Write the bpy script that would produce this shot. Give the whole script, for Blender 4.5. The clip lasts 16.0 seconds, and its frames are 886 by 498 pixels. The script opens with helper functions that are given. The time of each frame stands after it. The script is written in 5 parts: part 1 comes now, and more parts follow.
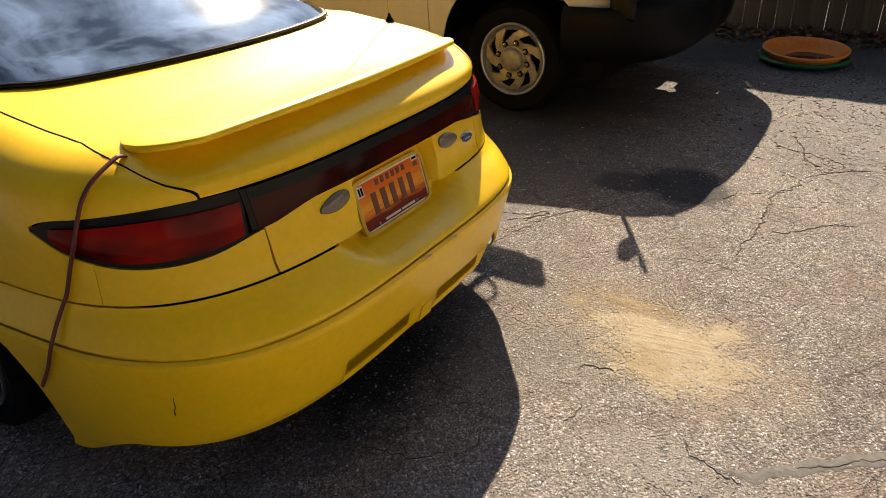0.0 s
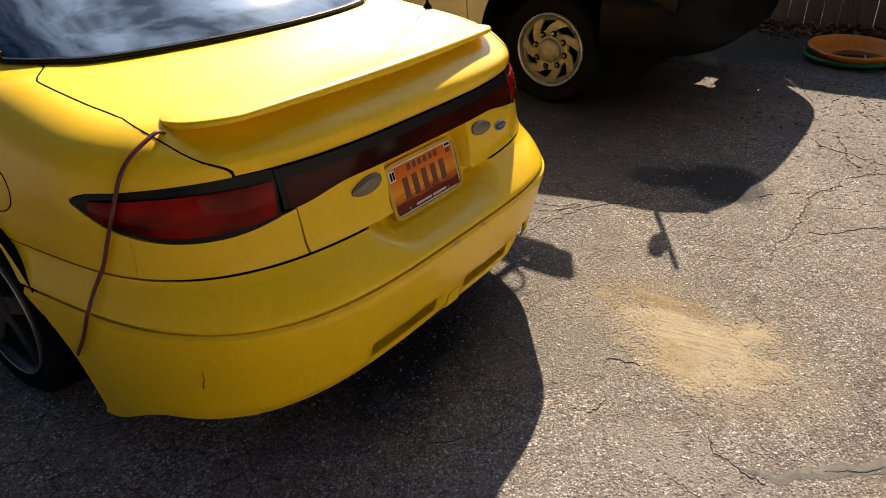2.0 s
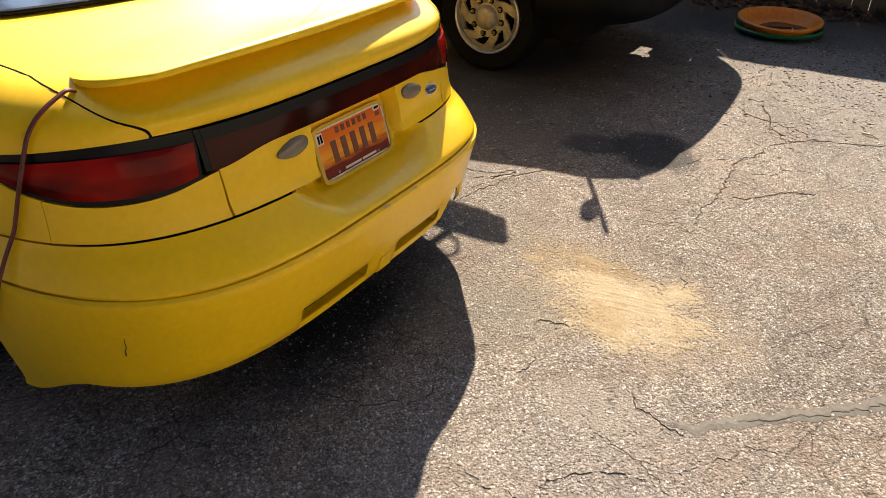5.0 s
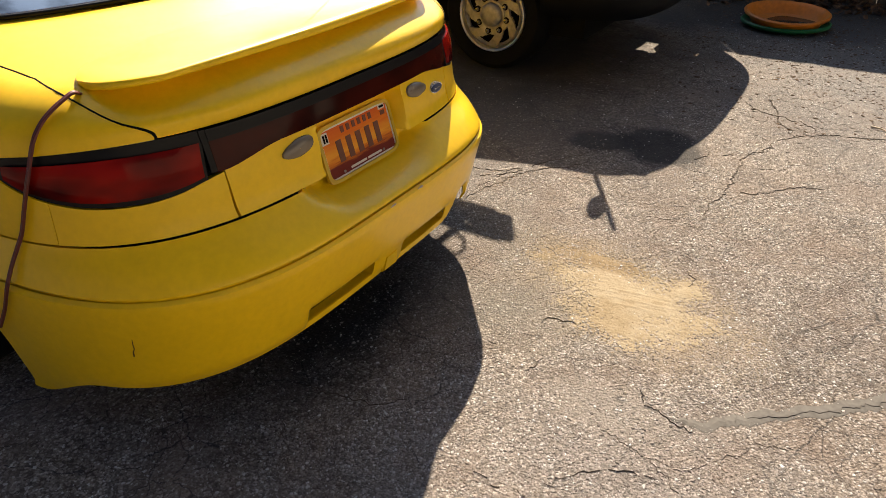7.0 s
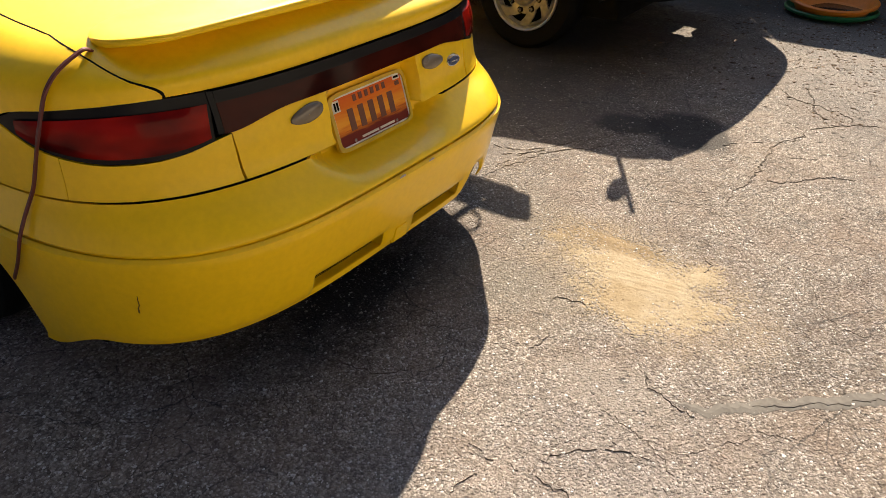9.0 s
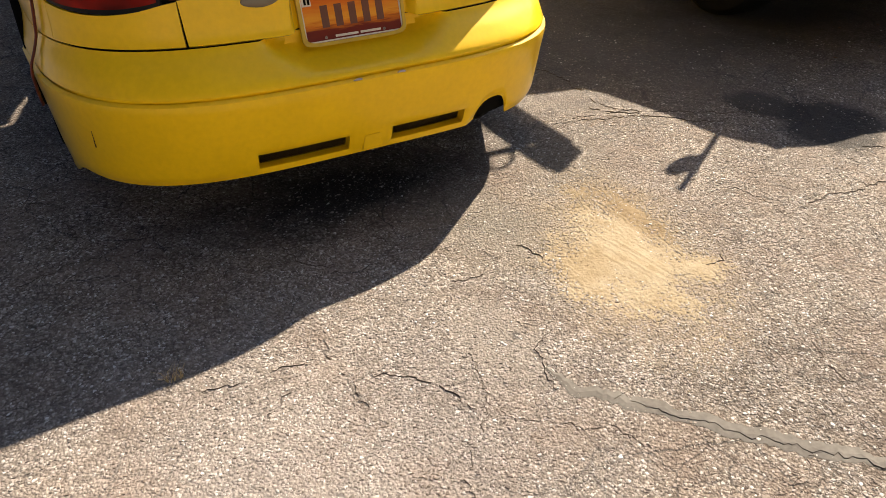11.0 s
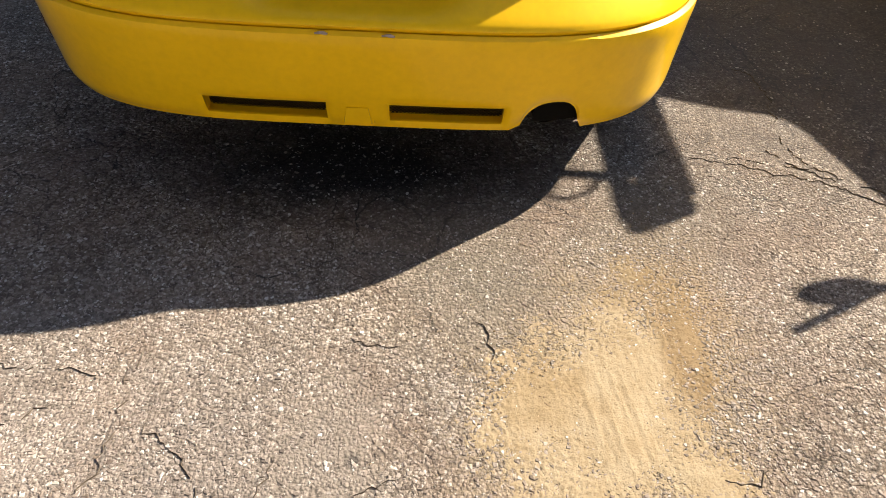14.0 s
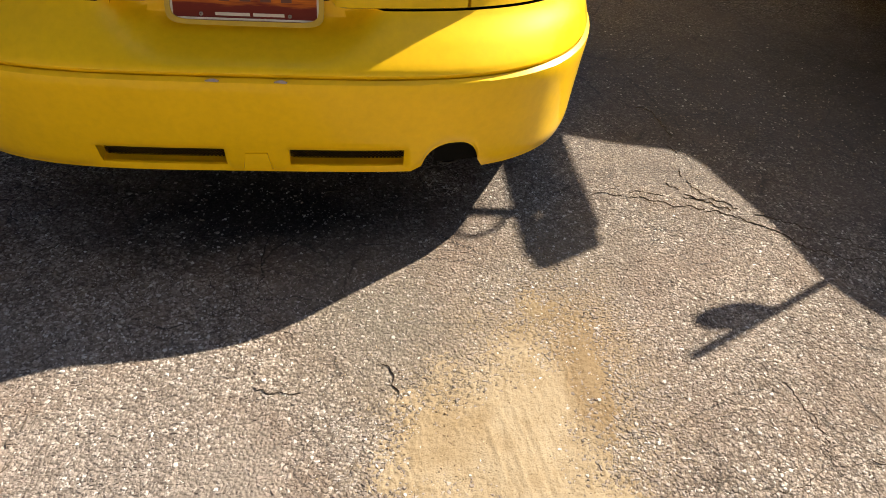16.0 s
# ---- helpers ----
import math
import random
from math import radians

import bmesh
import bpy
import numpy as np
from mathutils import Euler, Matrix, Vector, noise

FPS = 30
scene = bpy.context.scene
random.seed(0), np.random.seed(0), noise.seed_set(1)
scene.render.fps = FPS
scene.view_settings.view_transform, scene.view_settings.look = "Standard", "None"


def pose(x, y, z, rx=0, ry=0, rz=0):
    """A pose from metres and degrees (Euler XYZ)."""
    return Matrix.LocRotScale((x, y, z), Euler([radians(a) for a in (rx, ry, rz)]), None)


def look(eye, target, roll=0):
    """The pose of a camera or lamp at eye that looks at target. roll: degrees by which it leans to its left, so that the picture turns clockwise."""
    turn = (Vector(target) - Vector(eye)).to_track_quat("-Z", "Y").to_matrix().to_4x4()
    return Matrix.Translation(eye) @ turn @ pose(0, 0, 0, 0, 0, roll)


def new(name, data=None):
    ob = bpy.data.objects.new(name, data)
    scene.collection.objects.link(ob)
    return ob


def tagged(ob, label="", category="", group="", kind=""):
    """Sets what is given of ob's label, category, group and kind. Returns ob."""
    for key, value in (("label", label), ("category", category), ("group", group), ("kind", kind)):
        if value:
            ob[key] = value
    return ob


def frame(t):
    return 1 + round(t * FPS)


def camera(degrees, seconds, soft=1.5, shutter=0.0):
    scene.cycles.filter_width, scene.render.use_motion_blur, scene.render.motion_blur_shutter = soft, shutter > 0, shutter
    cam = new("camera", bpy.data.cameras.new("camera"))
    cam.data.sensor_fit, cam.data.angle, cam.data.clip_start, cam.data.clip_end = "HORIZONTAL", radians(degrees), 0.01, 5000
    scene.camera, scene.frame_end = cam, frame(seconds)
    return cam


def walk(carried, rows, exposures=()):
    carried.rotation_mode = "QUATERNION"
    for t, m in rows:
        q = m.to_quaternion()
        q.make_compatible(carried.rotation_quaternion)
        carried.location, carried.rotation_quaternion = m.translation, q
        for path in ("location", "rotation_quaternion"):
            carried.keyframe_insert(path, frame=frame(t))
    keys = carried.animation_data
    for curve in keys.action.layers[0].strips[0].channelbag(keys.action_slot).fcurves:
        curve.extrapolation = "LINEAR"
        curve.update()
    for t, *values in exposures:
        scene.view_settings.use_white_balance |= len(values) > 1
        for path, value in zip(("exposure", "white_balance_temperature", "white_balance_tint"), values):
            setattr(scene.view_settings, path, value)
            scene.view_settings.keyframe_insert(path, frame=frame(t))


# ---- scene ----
cam = camera(64.8, 16.0, 0.4)
PATH = [
    (0, (-1.407, -1.056, 1.352), (0.072, -0.085, 0.419), -2.2),
    (0.5, (-1.415, -1.056, 1.358), (0.039, -0.039, 0.437), -1.4),
    (1, (-1.421, -1.062, 1.355), (0.014, -0.014, 0.438), -2.0),
    (1.5, (-1.419, -1.063, 1.344), (0.015, -0.033, 0.405), -1.7),
    (2, (-1.414, -1.062, 1.343), (0.007, -0.027, 0.39), -1.4),
    (2.5, (-1.423, -1.093, 1.325), (-0.038, -0.095, 0.283), -0.4),
    (3, (-1.419, -1.096, 1.313), (-0.012, -0.17, 0.235), 1.3),
    (3.5, (-1.415, -1.097, 1.314), (0.011, -0.196, 0.238), 1.7),
    (4, (-1.411, -1.105, 1.327), (0.059, -0.206, 0.311), 1.0),
    (6.5, (-1.397, -1.104, 1.322), (0.066, -0.219, 0.285), 0.1),
    (7, (-1.399, -1.106, 1.324), (0.061, -0.205, 0.296), -0.3),
    (7.5, (-1.397, -1.119, 1.317), (0.055, -0.249, 0.252), 0.3),
    (8, (-1.391, -1.12, 1.314), (0.071, -0.273, 0.242), 0.5),
    (8.5, (-1.381, -1.127, 1.315), (0.064, -0.253, 0.243), 0.0),
    (9, (-1.371, -1.171, 1.296), (0.017, -0.204, 0.229), 0.4),
    (9.5, (-1.345, -1.352, 1.301), (-0.031, -0.256, 0.266), 0.2),
    (9.7, (-1.33, -1.443, 1.28), (-0.062, -0.3, 0.238), -0.3),
    (11.8, (-0.298, -1.88, 1.148), (0.256, -0.372, -0.044), 3.8),
    (12, (-0.221, -1.853, 1.173), (0.298, -0.354, -0.046), 5.2),
    (12.5, (-0.127, -1.708, 1.128), (0.354, -0.193, -0.086), 7.1),
    (13, (-0.045, -1.548, 1.104), (0.294, -0.018, -0.139), 3.0),
    (13.5, (0.059, -1.433, 1.095), (0.103, 0.028, -0.27), 1.3),
    (14, (0.167, -1.411, 1.077), (0.214, 0.072, -0.265), 3.5),
    (14.5, (0.236, -1.41, 1.098), (0.381, 0.116, -0.186), 3.2),
    (15, (0.242, -1.411, 1.09), (0.413, 0.119, -0.187), 4.3),
    (15.5, (0.254, -1.409, 1.089), (0.451, 0.112, -0.195), 4.5),
    (16, (0.258, -1.418, 1.084), (0.457, 0.135, -0.16), 4.7),
]
EXPOSURE = [(0.0, 1.44), (0.6, 1.36), (2.0, 1.32), (2.5, 1.42), (3.0, 1.64), (3.6, 1.86), (4.2, 1.76), (6.4, 1.7), (7.0, 1.56), (7.6, 1.56), (8.4, 1.74), (9.0, 1.7), (12.0, 1.68), (16.0, 1.57)]
walk(cam, [(t, look(eye, target, roll)) for t, eye, target, roll in PATH], EXPOSURE)

# ---- world and sun ----
SUN_AZ, SUN_EL = 30.0, 36.0          # degrees: from +x towards +y, and above the ground
world = bpy.data.worlds.new("sky")
scene.world = world
world.use_nodes = True
wt = world.node_tree
wn = wt.nodes
sky = wn.new("ShaderNodeTexSky")
sky.sky_type = "NISHITA"
sky.sun_disc = False
sky.ozone_density = 4.0
sky.dust_density = 0.4
sky.sun_elevation = radians(SUN_EL)
sky.sun_rotation = radians(90 - SUN_AZ)
wcoord = wn.new("ShaderNodeTexCoord")
cloud = wn.new("ShaderNodeTexNoise")
cloud.inputs["Scale"].default_value = 3.6
cloud.inputs["Detail"].default_value = 7
cloud.inputs["Roughness"].default_value = 0.58
cloud.inputs["Distortion"].default_value = 0.1
wramp = wn.new("ShaderNodeValToRGB")
wramp.color_ramp.elements[0].position = 0.47
wramp.color_ramp.elements[1].position = 0.70
wmix = wn.new("ShaderNodeMix")
wmix.data_type = "RGBA"
wmix.inputs[7].default_value = (4.2, 6.6, 11.5, 1)
wt.links.new(wcoord.outputs["Generated"], cloud.inputs["Vector"])
wt.links.new(cloud.outputs["Fac"], wramp.inputs["Fac"])
wt.links.new(wramp.outputs["Color"], wmix.inputs[0])
clear = wn.new("ShaderNodeMix")
clear.data_type = "RGBA"
clear.blend_type = "MULTIPLY"
clear.inputs[0].default_value = 1.0
clear.inputs[7].default_value = (0.72, 0.94, 1.25, 1)
wt.links.new(sky.outputs["Color"], clear.inputs[6])
wt.links.new(clear.outputs[2], wmix.inputs[6])
# thin bright cloud round the sun, broken by the same cloud pattern
SUN_DIR = (math.cos(radians(SUN_AZ)) * math.cos(radians(SUN_EL)), math.sin(radians(SUN_AZ)) * math.cos(radians(SUN_EL)), math.sin(radians(SUN_EL)))
towards = wn.new("ShaderNodeVectorMath")
towards.operation = "DOT_PRODUCT"
towards.inputs[1].default_value = SUN_DIR
positive = wn.new("ShaderNodeMath")
positive.operation = "MAXIMUM"
positive.inputs[1].default_value = 0.0
falloff = wn.new("ShaderNodeMath")
falloff.operation = "POWER"
falloff.inputs[1].default_value = 3.0
broken = wn.new("ShaderNodeMapRange")
broken.inputs["From Min"].default_value = 0.38
broken.inputs["From Max"].default_value = 0.62
broken.inputs["To Min"].default_value = 0.2
broken.inputs["To Max"].default_value = 1.35
glare = wn.new("ShaderNodeMath")
glare.operation = "MULTIPLY"
haze = wn.new("ShaderNodeMix")
haze.data_type = "RGBA"
haze.inputs[6].default_value = (0, 0, 0, 1)
haze.inputs[7].default_value = (52, 60, 72, 1)
whole = wn.new("ShaderNodeMix")
whole.data_type = "RGBA"
whole.blend_type = "ADD"
whole.clamp_result = False
whole.inputs[0].default_value = 1.0
haze.clamp_factor = False
wt.links.new(wcoord.outputs["Generated"], towards.inputs[0])
wt.links.new(towards.outputs["Value"], positive.inputs[0])
wt.links.new(positive.outputs[0], falloff.inputs[0])
wt.links.new(cloud.outputs["Fac"], broken.inputs["Value"])
wt.links.new(falloff.outputs[0], glare.inputs[0])
wt.links.new(broken.outputs["Result"], glare.inputs[1])
wt.links.new(glare.outputs[0], haze.inputs[0])
wt.links.new(wmix.outputs[2], whole.inputs[6])
wt.links.new(haze.outputs[2], whole.inputs[7])
wt.links.new(whole.outputs[2], wn["Background"].inputs["Color"])
wn["Background"].inputs["Strength"].default_value = 0.0070

sun_data = bpy.data.lights.new("sun", "SUN")
sun_data.energy = 5.0
sun_data.angle = radians(0.53)
sun_data.color = (1.0, 0.82, 0.60)
sun = new("sun", sun_data)
to_sun = Vector(SUN_DIR)
sun.rotation_euler = to_sun.to_track_quat("Z", "Y").to_euler()
sun.location = to_sun * 30


# ---- materials ----
class Mat:
    """A small wrapper round a node material."""

    def __init__(self, name, **values):
        self.m = bpy.data.materials.new(name)
        self.m.use_nodes = True
        self.t = self.m.node_tree
        self.p = self.t.nodes["Principled BSDF"]
        for key, value in values.items():
            self.set(key.replace("_", " "), value)

    def set(self, key, value):
        sock = self.p.inputs[key]
        if sock.type == "RGBA" and len(value) == 3:
            value = (*value, 1)
        sock.default_value = value

    def node(self, kind, **values):
        n = self.t.nodes.new("ShaderNode" + kind)
        for key, value in values.items():
            n.inputs[key.replace("_", " ")].default_value = value
        return n

    def link(self, a, out, b, inp):
        self.t.links.new(a.outputs[out], b.inputs[inp])

    def coords(self, scale=(1, 1, 1)):
        c = self.node("TexCoord")
        mp = self.node("Mapping")
        mp.inputs["Scale"].default_value = scale
        self.link(c, "Object", mp, "Vector")
        return mp

    def ramp(self, src, out, stops):
        r = self.node("ValToRGB")
        e = r.color_ramp.elements
        while len(e) < len(stops):
            e.new(0.5)
        for el, (pos, col) in zip(e, stops):
            el.position = pos
            el.color = (*col, 1) if len(col) == 3 else col
        self.link(src, out, r, "Fac")
        return r

    def noise(self, co, scale, detail=4, rough=0.55):
        n = self.node("TexNoise", Scale=scale, Detail=detail, Roughness=rough)
        self.link(co, "Vector", n, "Vector")
        return n

    def mix(self, fac, a, b, mode="MIX"):
        """fac, a, b: (node, output) or a value."""
        n = self.node("Mix")
        n.data_type = "RGBA"
        n.blend_type = mode
        for slot, v in ((0, fac), (6, a), (7, b)):
            if isinstance(v, tuple) and len(v) == 2:
                self.t.links.new(v[0].outputs[v[1]], n.inputs[slot])
            elif slot == 0:
                n.inputs[0].default_value = v
            else:
                n.inputs[slot].default_value = (*v, 1)
        return n

    def math(self, op, a, b=None, clamp=False):
        n = self.node("Math")
        n.operation = op
        n.use_clamp = clamp
        for i, v in enumerate((a, b)):
            if v is None:
                continue
            if isinstance(v, tuple):
                self.t.links.new(v[0].outputs[v[1]], n.inputs[i])
            else:
                n.inputs[i].default_value = v
        return n

    def colour(self, n, out="Color"):
        self.link(n, out, self.p, "Base Color")

    def bump(self, n, out, strength, dist=0.002):
        b = self.node("Bump", Strength=strength, Distance=dist)
        self.link(n, out, b, "Height")
        self.link(b, "Normal", self.p, "Normal")
        return b


def plain(name, col, rough=0.5, metal=0.0, vary=0.12, scale=30, bump=0.0, **more):
    """A plain surface with a little variation of tone, gloss and relief."""
    k = Mat(name, Roughness=rough, Metallic=metal, **more)
    co = k.coords()
    n = k.noise(co, scale, 5)
    n2 = k.noise(co, scale * 0.13, 3)
    lo = tuple(c * (1 - vary) for c in col)
    hi = tuple(min(1, c * (1 + vary)) for c in col)
    r = k.ramp(n, "Fac", [(0.3, lo), (0.7, hi)])
    r2 = k.ramp(n2, "Fac", [(0.35, tuple(c * (1 - vary) for c in (1, 1, 1))), (0.65, (1, 1, 1))])
    k.colour(k.mix(1.0, (r, "Color"), (r2, "Color"), "MULTIPLY"), 2)
    rr = k.ramp(n2, "Fac", [(0.3, (rough * 0.85,) * 3), (0.7, (min(1, rough * 1.2),) * 3)])
    k.link(rr, "Color", k.p, "Roughness")
    if bump:
        k.bump(n, "Fac", bump)
    return k.m


def car_paint(name, col, gloss=0.12, haze=1.0):
    """Solid paint under sun-worn lacquer: a faint clear gloss, and over it a hazy coat that lights up at low angles."""
    k = Mat(name, Specular_IOR_Level=gloss, Coat_Weight=haze, Coat_IOR=1.31)
    co = k.coords()
    fine, broad, smear = k.noise(co, 55, 6), k.noise(co, 5, 4), k.noise(k.coords((2, 2, 9)), 4, 5)
    dust = k.ramp(fine, "Fac", [(0.35, (1, 1, 1)), (0.75, (0.93, 0.92, 0.9))])
    fade = k.ramp(broad, "Fac", [(0.3, tuple(c * 0.94 for c in col)), (0.7, tuple(min(1, c * 1.03) for c in col))])
    k.colour(k.mix(1.0, (fade, "Color"), (dust, "Color"), "MULTIPLY"), 2)
    rr = k.ramp(smear, "Fac", [(0.3, (0.08,) * 3), (0.7, (0.20,) * 3)])
    k.link(rr, "Color", k.p, "Roughness")
    cr = k.ramp(broad, "Fac", [(0.3, (0.36,) * 3), (0.7, (0.48,) * 3)])
    k.link(cr, "Color", k.p, "Coat Roughness")
    return k.m


YELLOW = car_paint("yellow paint", (0.97, 0.622, 0.006))
CREAM = car_paint("cream van paint", (0.60, 0.575, 0.51))
BLACK_TRIM = plain("black trim", (0.006, 0.006, 0.0075), 0.35, Specular_IOR_Level=0.15)
# near-black, standing in for shade in gaps, hollows and undersides; also dark plate bars
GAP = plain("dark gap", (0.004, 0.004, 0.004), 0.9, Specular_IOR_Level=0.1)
RUBBER = plain("tyre rubber", (0.005, 0.005, 0.0055), 0.9, bump=0.3, Specular_IOR_Level=0.1)
CHROME = plain("chrome", (0.6, 0.6, 0.62), 0.18, 1.0)
ALLOY = plain("dull alloy", (0.34, 0.315, 0.27), 0.5, 0.5, 0.25)
DARK_ALLOY = plain("dark alloy", (0.03, 0.03, 0.033), 0.3, 0.4)
def lens(name, lo, hi):
    """Moulded lens: bands of deeper and brighter colour behind a clear skin."""
    k = Mat(name, Roughness=0.08, Specular_IOR_Level=0.10)
    n = k.noise(k.coords((5, 5, 9)), 1.3, 2)
    k.colour(k.ramp(n, "Fac", [(0.30, lo), (0.68, hi)]))
    w = k.noise(k.coords(), 120, 2)
    k.bump(w, "Fac", 0.08, 0.001)
    return k.m


RED_LENS = lens("red lens", (0.035, 0.002, 0.002), (0.30, 0.010, 0.005))
SMOKE_LENS = lens("smoked red lens", (0.018, 0.004, 0.003), (0.05, 0.008, 0.005))
CLEAR_LENS = plain("grey clear lens", (0.17, 0.135, 0.095), 0.25, Coat_Weight=0.2)
BADGE_BLUE = plain("badge blue", (0.02, 0.04, 0.12), 0.3)
WHITE_PLASTIC = plain("white border", (0.75, 0.73, 0.66), 0.45)
TINT_GLASS = Mat("filmed dark glass", Base_Color=(0.36, 0.385, 0.42), Metallic=1.0, Roughness=0.03, Coat_Weight=0.35, Coat_Roughness=0.13).m
WIRE_RED = plain("red brown cable", (0.13, 0.025, 0.02), 0.45)
ORANGE = plain("orange plastic", (0.62, 0.20, 0.015), 0.45)
GREEN = plain("green plastic", (0.01, 0.14, 0.05), 0.45)


# ---- mesh helpers ----
def link_mesh(name, me, mat, parent=None, smooth=40):
    me.materials.append(mat)
    if smooth:
        me.shade_smooth()
        me.set_sharp_from_angle(angle=radians(smooth))
    ob = new(name, me)
    ob.parent = parent
    return ob


def part(name, bm, mat, parent=None, label="", smooth=40):
    """Links a bmesh as one mesh object under a thing or a part."""
    bmesh.ops.recalc_face_normals(bm, faces=bm.faces)
    me = bpy.data.meshes.new(name)
    bm.to_mesh(me)
    bm.free()
    ob = link_mesh(name, me, mat, parent, smooth)
    if label:
        tagged(ob, label)
    return ob


def thing(name, label, category, group="", at=(0, 0, 0)):
    ob = new(name)
    ob.location = at
    ob.empty_display_size = 0.1
    return tagged(ob, label, category, group)


def sheet(bm, pts, nu, nv, thick=0.0, keep=None, closed_u=False):
    """A grid of points, pts[j][i], j along v; given a thickness it gets a back and rims, inwards along the normals."""
    P = np.array(pts, float)
    du = np.gradient(P, axis=1)
    dv = np.gradient(P, axis=0)
    N = np.cross(du, dv)
    L = np.linalg.norm(N, axis=2, keepdims=True)
    N = N / np.where(L < 1e-12, 1, L)
    front = [[bm.verts.new(P[j, i]) for i in range(nu)] for j in range(nv)]
    back = [[bm.verts.new(P[j, i] - N[j, i] * thick) for i in range(nu)] for j in range(nv)] if thick else None
    kept = set()
    for j in range(nv - 1):
        for i in range(nu - 1 + (1 if closed_u else 0)):
            if keep is None or keep(j, i):
                kept.add((j, i))
    for j, i in kept:
        k = (i + 1) % nu
        bm.faces.new((front[j][i], front[j][k], front[j + 1][k], front[j + 1][i]))
        if thick:
            bm.faces.new((back[j][i], back[j + 1][i], back[j + 1][k], back[j][k]))
            for (dj, di), (a, b) in {(-1, 0): ((j, i), (j, k)), (1, 0): ((j + 1, k), (j + 1, i)),
                                     (0, -1): ((j + 1, i), (j, i)), (0, 1): ((j, k), (j + 1, k))}.items():
                other = (j + dj, (i + di) % nu if closed_u else i + di)
                if other not in kept:
                    bm.faces.new((front[a[0]][a[1]], back[a[0]][a[1]], back[b[0]][b[1]], front[b[0]][b[1]]))
    loose = [v for v in bm.verts if not v.link_faces]
    for v in loose:
        bm.verts.remove(v)


def box(bm, lo, hi, bevel=0.0, seg=2, m=None):
    c = [(a + b) / 2 for a, b in zip(lo, hi)]
    r = bmesh.ops.create_cube(bm, size=1, matrix=Matrix.Translation(c) @ Matrix.Diagonal((*[b - a for a, b in zip(lo, hi)], 1)))
    if bevel:
        es = list({e for v in r["verts"] for e in v.link_edges})
        o = bmesh.ops.bevel(bm, geom=es, offset=bevel, segments=seg, affect="EDGES", profile=0.6)
        vs = list({v for f in o["faces"] for v in f.verts} | {v for v in r["verts"] if v.is_valid})
    else:
        vs = r["verts"]
    if m is not None:
        bmesh.ops.transform(bm, matrix=m, verts=[v for v in vs if v.is_valid])


def lathe(bm, prof, n=40, m=None):
    """Turns a profile of (radius, along) about the x axis; along runs in +x."""
    rings = []
    for r, a in prof:
        ring = []
        for k in range(n):
            t = 2 * math.pi * k / n
            co = Vector((a, r * math.cos(t), r * math.sin(t)))
            ring.append(bm.verts.new(m @ co if m is not None else co))
        rings.append(ring)
    for a, b in zip(rings, rings[1:]):
        for k in range(n):
            bm.faces.new((a[k], a[(k + 1) % n], b[(k + 1) % n], b[k]))
    return rings


def tube(bm, path, radius, n=8, caps=True):
    P = [Vector(p) for p in path]
    rings = []
    up = Vector((0.13, 0.21, 1)).normalized()
    for i, p in enumerate(P):
        d = (P[min(i + 1, len(P) - 1)] - P[max(i - 1, 0)]).normalized()
        a = d.cross(up).normalized()
        b = d.cross(a)
        r = radius(i / (len(P) - 1)) if callable(radius) else radius
        rings.append([bm.verts.new(p + (a * math.cos(t) + b * math.sin(t)) * r) for t in [2 * math.pi * k / n for k in range(n)]])
    for a, b in zip(rings, rings[1:]):
        for k in range(n):
            bm.faces.new((a[k], a[(k + 1) % n], b[(k + 1) % n], b[k]))
    if caps:
        bm.faces.new(rings[0])
        bm.faces.new(rings[-1])


def spline(points, n=8):
    """A smooth line through points."""
    P = [Vector(p) for p in points]
    P = [P[0] * 2 - P[1]] + P + [P[-1] * 2 - P[-2]]
    out = []
    for i in range(1, len(P) - 2):
        for k in range(n):
            t = k / n
            a, b, c, d = P[i - 1:i + 3]
            out.append(0.5 * (2 * b + (c - a) * t + (2 * a - 5 * b + 4 * c - d) * t * t + (3 * b - a - 3 * c + d) * t ** 3))
    return out + [P[-2]]


def sstep(a, b, x):
    t = min(1.0, max(0.0, (x - a) / (b - a)))
    return t * t * (3 - 2 * t)


def smooth_table(xs, ys):
    """Monotone cubic interpolation of a short table."""
    xs, ys = np.array(xs, float), np.array(ys, float)
    d = np.diff(ys) / np.diff(xs)
    m = np.concatenate([[d[0]], (d[1:] + d[:-1]) / 2, [d[-1]]])
    for i in range(1, len(m) - 1):
        if d[i - 1] * d[i] <= 0:
            m[i] = 0

    def f(x):
        x = min(max(x, xs[0]), xs[-1])
        i = min(int(np.searchsorted(xs, x, "right")) - 1, len(xs) - 2)
        h = xs[i + 1] - xs[i]
        t = (x - xs[i]) / h
        return float((2 * t ** 3 - 3 * t * t + 1) * ys[i] + (t ** 3 - 2 * t * t + t) * h * m[i]
                     + (-2 * t ** 3 + 3 * t * t) * ys[i + 1] + (t ** 3 - t * t) * h * m[i + 1])
    return f


# ---- ground ----
WEAR = [(0.3, (0.70, 0.67, 0.66)), (0.5, (1, 0.99, 0.97)), (0.7, (1.2, 1.15, 1.09))]      # worn and grimy patches
RUST = [(0.46, (0, 0, 0)), (0.68, (0.60, 0.60, 0.60))]                                    # reddish grime
MOTTLE = [(0.32, (0.80, 0.775, 0.75)), (0.5, (1, 1, 1)), (0.72, (1.1, 1.08, 1.05))]        # hand-sized patches of fines


